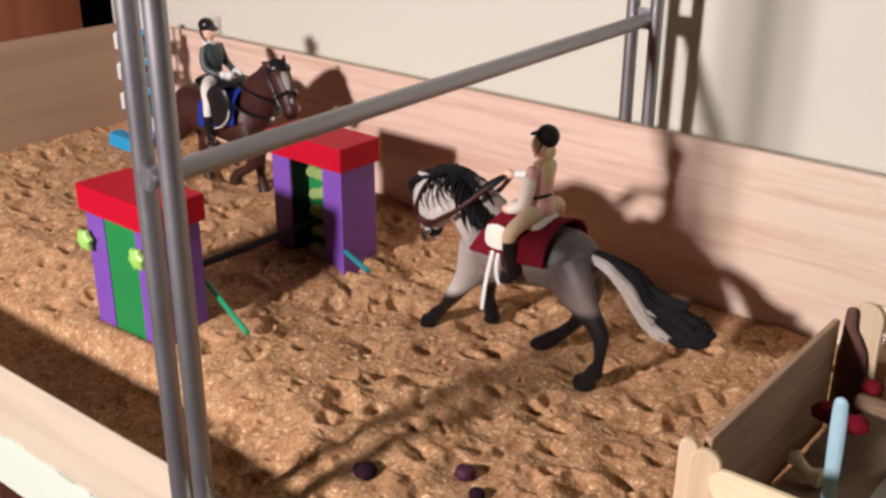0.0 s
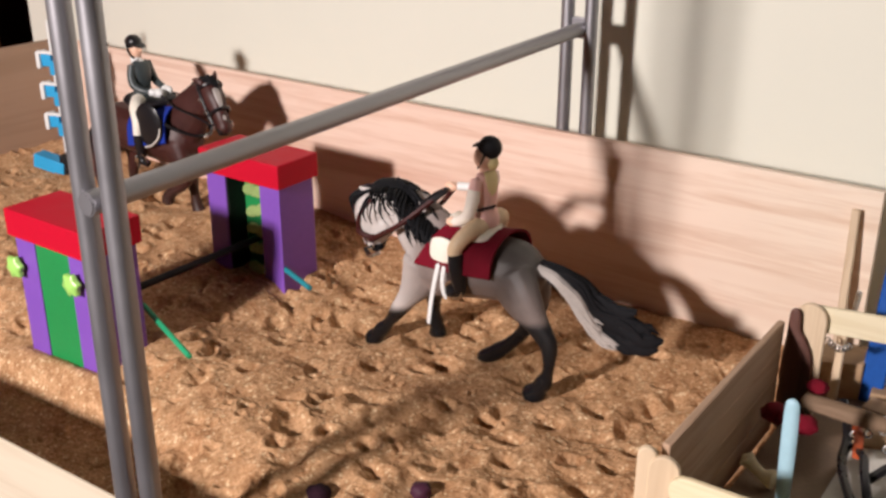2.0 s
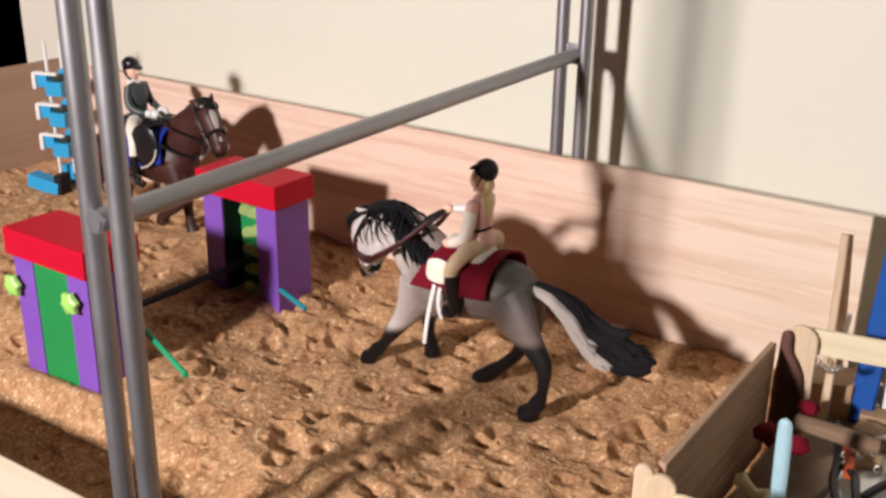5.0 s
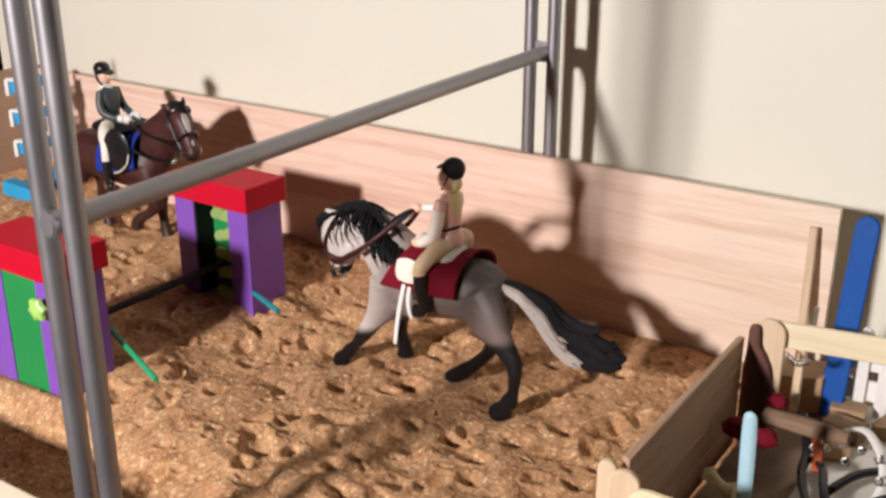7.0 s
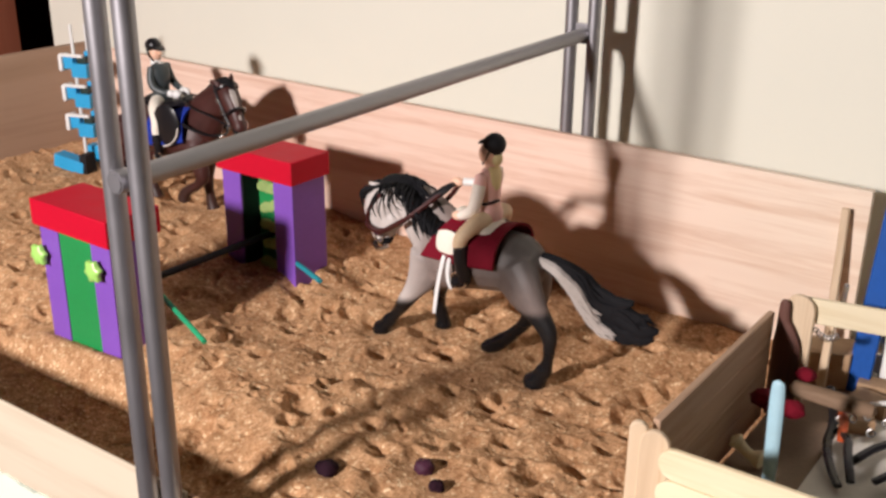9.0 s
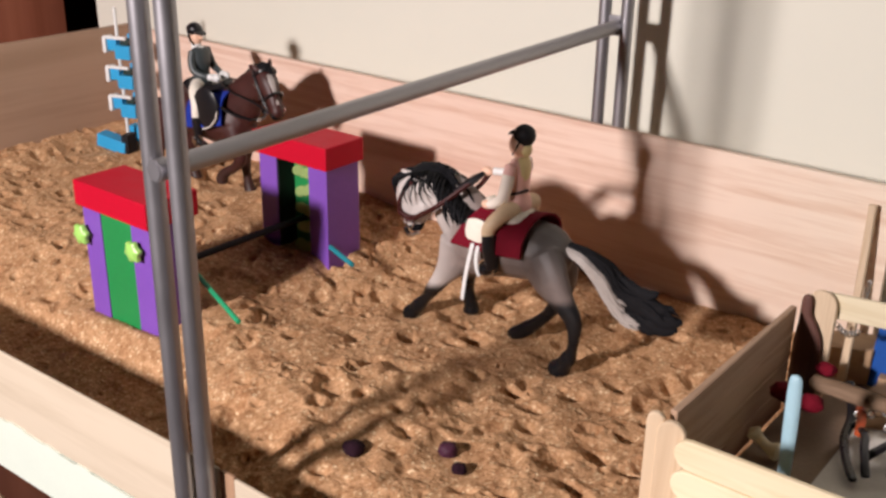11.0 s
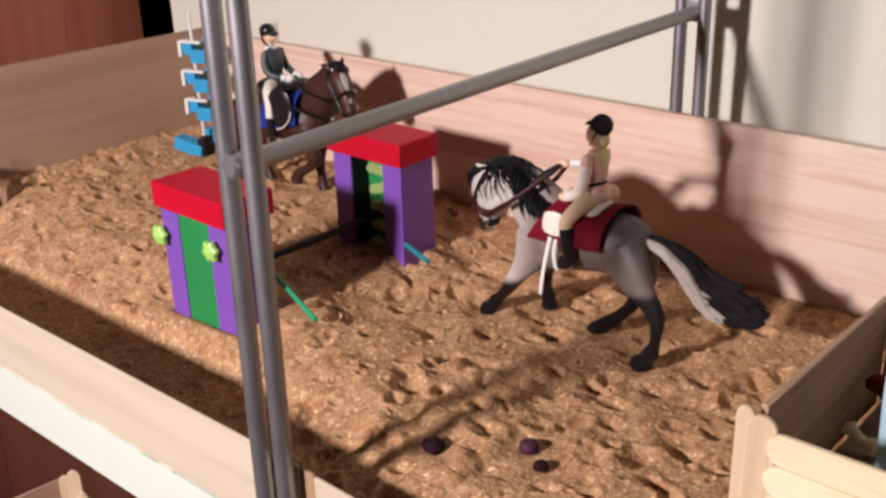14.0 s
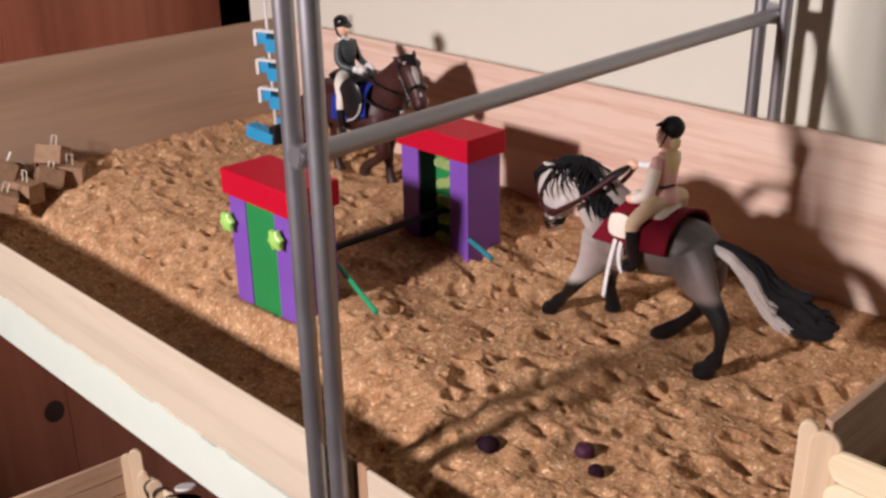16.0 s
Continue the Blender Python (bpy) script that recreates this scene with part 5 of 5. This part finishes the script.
solid("pen_floor", rbox((-0.0660, 0.3260, -0.0066), (0.16, 0.5015, 0.0035), 0.0003), GREY_FLOOR, (0.05, 0.41, -0.0066), "pale grey card floor of the pen", "floor mat")

solid("card_sheet", rbox((-0.0400, 0.3600, 0.0036), (0.10, 0.4720, 0.0044), 0.0002), CARD, (0.03, 0.41, 0.0036), "pale grey card sheet on the pen floor", "card")

def leaning(name, label, category, origin, along, wide, length, width, material, thick=0.0024, ends=(False, True), group=""):
    return solid(name, slat(length, width, thick, frame_of(origin, along, wide), *ends), material, origin, label, category, group)


leaning("thin_stick", "thin pale square stick leaning on the back board", "stick", (-0.0662, 0.4912, 0.0030), (-0.045, 0.130, 1), (1, 0, 0), 0.0600, 0.0032, STICK_Z, 0.003, (False, False))
leaning("thin_stick", "short thin pale stick standing in the pen", "stick", (-0.0545, 0.4440, 0.0035), (0.0, 0.02, 1), (1, 0, 0), 0.0335, 0.0032, STICK_Z, 0.003, (False, False))
leaning("blue_stick", "tall cobalt blue painted craft stick standing upright", "stick", (-0.0445, 0.4573, 0.0030), (0.03, 0.12, 1), (1, 0, 0), 0.0790, 0.0086, COBALT, 0.0026)

fence = thing("picket_fence", (0.02, 0.490, 0.0035), "white toy picket fence standing along the back", "fence")
for zz, tall in ((0.0090, 0.0082), (0.0215, 0.0120)):
    part("rail", rbox((-0.0490, 0.4660, zz), (0.10, 0.4680, zz + tall), 0.0004), WHITE, fence)
for k in range(16):
    part("picket", slat(0.0358, 0.0050, 0.0015, frame_of((-0.0451 + 0.0086 * k, 0.4651, 0.0035), (0, 0, 1), (1, 0, 0)), False, True), WHITE, fence)
for k, (x, z) in enumerate(((-0.0575, 0.0050), (-0.0530, 0.0052), (-0.0485, 0.0055))):
    solid("white_bead", ball((x + 0.006, 0.4655 + 0.002 * k, z + 0.001), 0.0026), WHITE, (x + 0.006, 0.4655 + 0.002 * k, 0.0035), "small white bead on the pen floor", "bead", "white beads")

solid("card_hut", rbox((-0.0110, -0.0080, 0), (0.0110, 0.0080, 0.0150), 0.0006, m=pose(-0.0575, 0.4600, 0.0036, 0, 0, 24) @ Matrix.Shear("XZ", 4, (0.5, 0.0))), RAW_BLOCK, (-0.0575, 0.46, 0.0035), "sloping light brown wooden wedge in the pen", "wedge")
solid("branch", tube([(-5.8, 42.0, 1.7, 0.30), (-4.6, 41.9, 1.75, 0.33), (-3.6, 41.8, 1.8, 0.31), (-2.9, 41.8, 1.8, 0.24)], n=4, seg=10, unit=0.01), BARK, (-0.03, 0.428, 0.015), "weathered round stick laid across the pen", "branch")
cloth = thing("felt_bow", (-0.060, 0.425, 0.010), "crumpled maroon felt bow tied round a post", "cloth")
for c, r, seed in (((-0.0632, 0.4050, 0.0175), 0.0044, 2.0), ((-0.0560, 0.4270, 0.0200), 0.0032, 5.0), ((-0.0535, 0.4060, 0.0160), 0.0040, 8.0)):
    part("fold", lump(c, r, seed), MAROON, cloth)
solid("painted_stick", tube([(-4.86, 37.2, 0.35, 0.22, 0.12), (-4.88, 37.2, 1.6, 0.24, 0.12), (-4.93, 37.2, 3.2, 0.25, 0.12), (-4.96, 37.2, 4.1, 0.22, 0.11), (-4.96, 37.2, 4.3, 0.16, 0.08)], n=5, seg=10, unit=0.01), PALE_BLUE, (-0.049, 0.372, 0.003), "pale blue painted stick standing in the pen", "stick")
solid("wood_peg", tube([(-6.45, 38.2, 1.15, 0.30), (-6.2, 38.2, 0.95, 0.2), (-5.85, 38.1, 0.8, 0.2), (-5.6, 38.1, 0.75, 0.31), (-5.45, 38.1, 0.75, 0.34)], n=4, seg=10, unit=0.01), STICK_X, (-0.058, 0.389, 0.004), "turned wooden peg lying in the pen", "peg")
for k, (x, yy, a, s) in enumerate(((-0.0375, 0.4570, 8, 0.85), (-0.0355, 0.4440, -10, 0.95), (-0.0365, 0.4270, 24, 0.85), (-0.0180, 0.4520, -15, 1.1), (-0.0020, 0.4450, 5, 1.0))):
    solid("flat_block", rbox((-0.0075 * s, -0.0050 * s, 0), (0.0075 * s, 0.0050 * s, 0.0065), 0.0006, m=pose(x, yy, 0.0036, 0, 0, a)), RAW_BLOCK, (x, yy, 0.0036), "flat raw wooden block on the pen floor", "block", "flat blocks")

tack = thing("toy_harness", (-0.025, 0.400, 0.004), "tangled black toy harness with silver buckles", "harness")
for rows in ([(-4.6, 42.3, 2.0, 0.13), (-4.1, 41.4, 1.2, 0.14), (-3.9, 40.2, 0.9, 0.14), (-3.4, 39.0, 0.8, 0.14), (-2.9, 38.2, 0.7, 0.13)],
             [(-3.9, 41.2, 1.0, 0.13), (-3.3, 40.3, 1.3, 0.13), (-3.0, 39.4, 1.2, 0.13), (-2.6, 38.5, 0.8, 0.13)],
             [(-3.0, 39.6, 0.8, 0.15), (-2.2, 40.6, 1.3, 0.15), (-1.2, 41.2, 1.4, 0.15), (-0.4, 41.3, 1.1, 0.15)],
             [(-2.0, 39.0, 0.8, 0.13), (-1.2, 39.8, 1.2, 0.13), (-0.3, 40.2, 1.2, 0.13), (0.8, 40.3, 1.0, 0.13)],
             [(-1.2, 42.4, 1.2, 0.2), (-0.6, 41.9, 1.6, 0.2), (0.2, 41.5, 1.4, 0.2)]):
    strap = part("strap", tube([(*r[:3], r[3] * 0.85) for r in rows], n=5, seg=7, unit=0.01, flat=1.4), BLACK_GLOSS, tack)
part("white_strap", tube([(-3.3, 43.0, 1.4, 0.08), (-2.5, 42.5, 1.9, 0.09), (-1.7, 41.4, 1.7, 0.09), (-1.4, 40.3, 1.2, 0.08), (-1.6, 39.3, 0.8, 0.08)], n=5, seg=7, unit=0.01, flat=1.9), WHITE, tack, "white leather strap")
part("red_strap", tube([(-4.0, 42.0, 1.3, 0.09), (-3.7, 41.2, 1.4, 0.09), (-3.5, 40.4, 1.1, 0.09)], n=5, seg=7, unit=0.01, flat=1.8), ORANGE, tack, "orange-brown strap")
for x, yy, z in ((-3.8, 41.9, 1.7), (-3.5, 41.6, 1.4), (-3.9, 41.4, 1.3), (-3.1, 41.9, 1.5), (-2.7, 40.8, 1.5), (-2.4, 41.6, 1.6), (-2.0, 41.9, 1.7), (-1.7, 40.9, 1.9), (-1.5, 40.2, 1.5), (0.2, 41.4, 1.7)):
    part("buckle", tube([(x + 0.12 * math.sin(a), yy + 0.06 * math.cos(a), z + 0.11 * math.cos(a), 0.045) for a in np.linspace(0, 2 * math.pi, 11)], n=1, seg=6, unit=0.01), SILVER, strap, "silver buckle ring")
part("shoe", ball((-0.0385, 0.4180, 0.0165), (0.0026, 0.0022, 0.0020)), SILVER, tack, "silver knob")


def chain(label, points, loc):
    """A fine hanging chain of open links."""
    c = thing("chain", loc, label, "chain", "fine chains")
    way = spline(points, 4)
    for k, p in enumerate(way):
        turn = k % 2
        ring = [(p[0] + 0.09 * math.sin(a) * (1 - turn), p[1] + 0.09 * math.sin(a) * turn, p[2] + 0.11 * math.cos(a), 0.028) for a in np.linspace(0, 2 * math.pi, 9)]
        part("link", tube(ring, n=1, seg=5, unit=0.01), SILVER, c)
    return c


chain("fine silver chain hanging under the pen's top rail", [(-5.70, 43.45, 3.52), (-5.45, 43.4, 3.36), (-5.2, 43.4, 3.32), (-4.95, 43.45, 3.46)], (-0.0535, 0.4345, 0.033))
chain("fine silver chain hanging beside a blue stick", [(-5.28, 45.2, 4.76), (-5.30, 45.2, 4.5), (-5.33, 45.2, 4.2), (-5.34, 45.2, 3.89)], (-0.0487, 0.452, 0.0389))

# the pen and what stands in it lie a little further along the shelf
for ob in [o for o in scene.collection.objects if o.parent is None and o not in BEFORE and o.type in ("MESH", "EMPTY")]:
    ob.location.x += 0.0065

# ---------- stick box on the board below ----------
solid("lower_shelf", rbox((-0.405, 0.10, -0.195), (0.45, 0.530, -0.178), 0.001), FLOOR, (0.02, 0.32, -0.195), "dark wooden board under the shelf", "shelf", kind="structure")
crate = thing("stick_box", (-0.37, 0.22, -0.178), "low box of pale craft sticks with loose tack inside", "box")
side = pose(-0.3930, 0.2600, -0.178, 0, 0, -5.3)
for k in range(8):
    part("side_slat", rbox((-0.0022, -0.100, 0.0104 * k), (0.0, 0.006, 0.0104 * k + 0.0102), 0.0004, m=side, seg=1), STICK_Y_DIM, crate)
for k in range(8):
    part("end_slat", rbox((-0.390, 0.2660, -0.178 + 0.0096 * k), (-0.290, 0.2682, -0.178 + 0.0096 * k + 0.0092), 0.0004, seg=1), STICK_X, crate)
for x, yy, top, broad in ((-0.3908, 0.2625, -0.0920, 0.0060), (-0.3872, 0.2655, -0.0890, 0.0066), (-0.3783, 0.2640, -0.0980, 0.0062), (-0.3660, 0.2640, -0.0960, 0.0070)):
    part("post", slat(top + 0.178, broad, 0.0020, frame_of((x, yy, -0.178), (0.005, 0.0, 1), (0.8, 1, 0)), False, True), STICK_Z, crate)
loose = thing("loose_tack", (-0.345, 0.270, -0.12), "heap of dark toy tack with thin wires", "tack")
rng = random.Random(5)
for k in range(9):
    x, yy = -0.372 + 0.0075 * k, 0.266 + rng.uniform(-0.012, 0.012)
    part("clump", lump((x, yy, -0.1230 + rng.uniform(-0.006, 0.005)), rng.uniform(0.006, 0.010), 1.3 * k), BLACK if k % 3 else BARK, loose)
for k in range(5):
    x = -0.378 + 0.009 * k
    part("wire", tube([(x, 0.266, -0.118, 0.0006), (x + 0.004, 0.262, -0.103, 0.0006), (x + 0.009, 0.267, -0.100, 0.0006), (x + 0.012, 0.272, -0.114, 0.0006)], n=5, seg=6), BLACK_GLOSS, loose)
solid("white_disc", rod((-0.3584, 0.2757, -0.1034), (-0.3587, 0.2759, -0.1022), 0.0054, seg=24, bevel=0.0004), WHITE, (-0.3586, 0.2758, -0.1034), "small flat white disc on top of loose tack", "disc")
solid("heap_base", rbox((-0.392, 0.17, -0.178), (-0.292, 0.262, -0.118), 0.004), BARK, (-0.34, 0.21, -0.178), "brown packing filling the stick box", "filling")
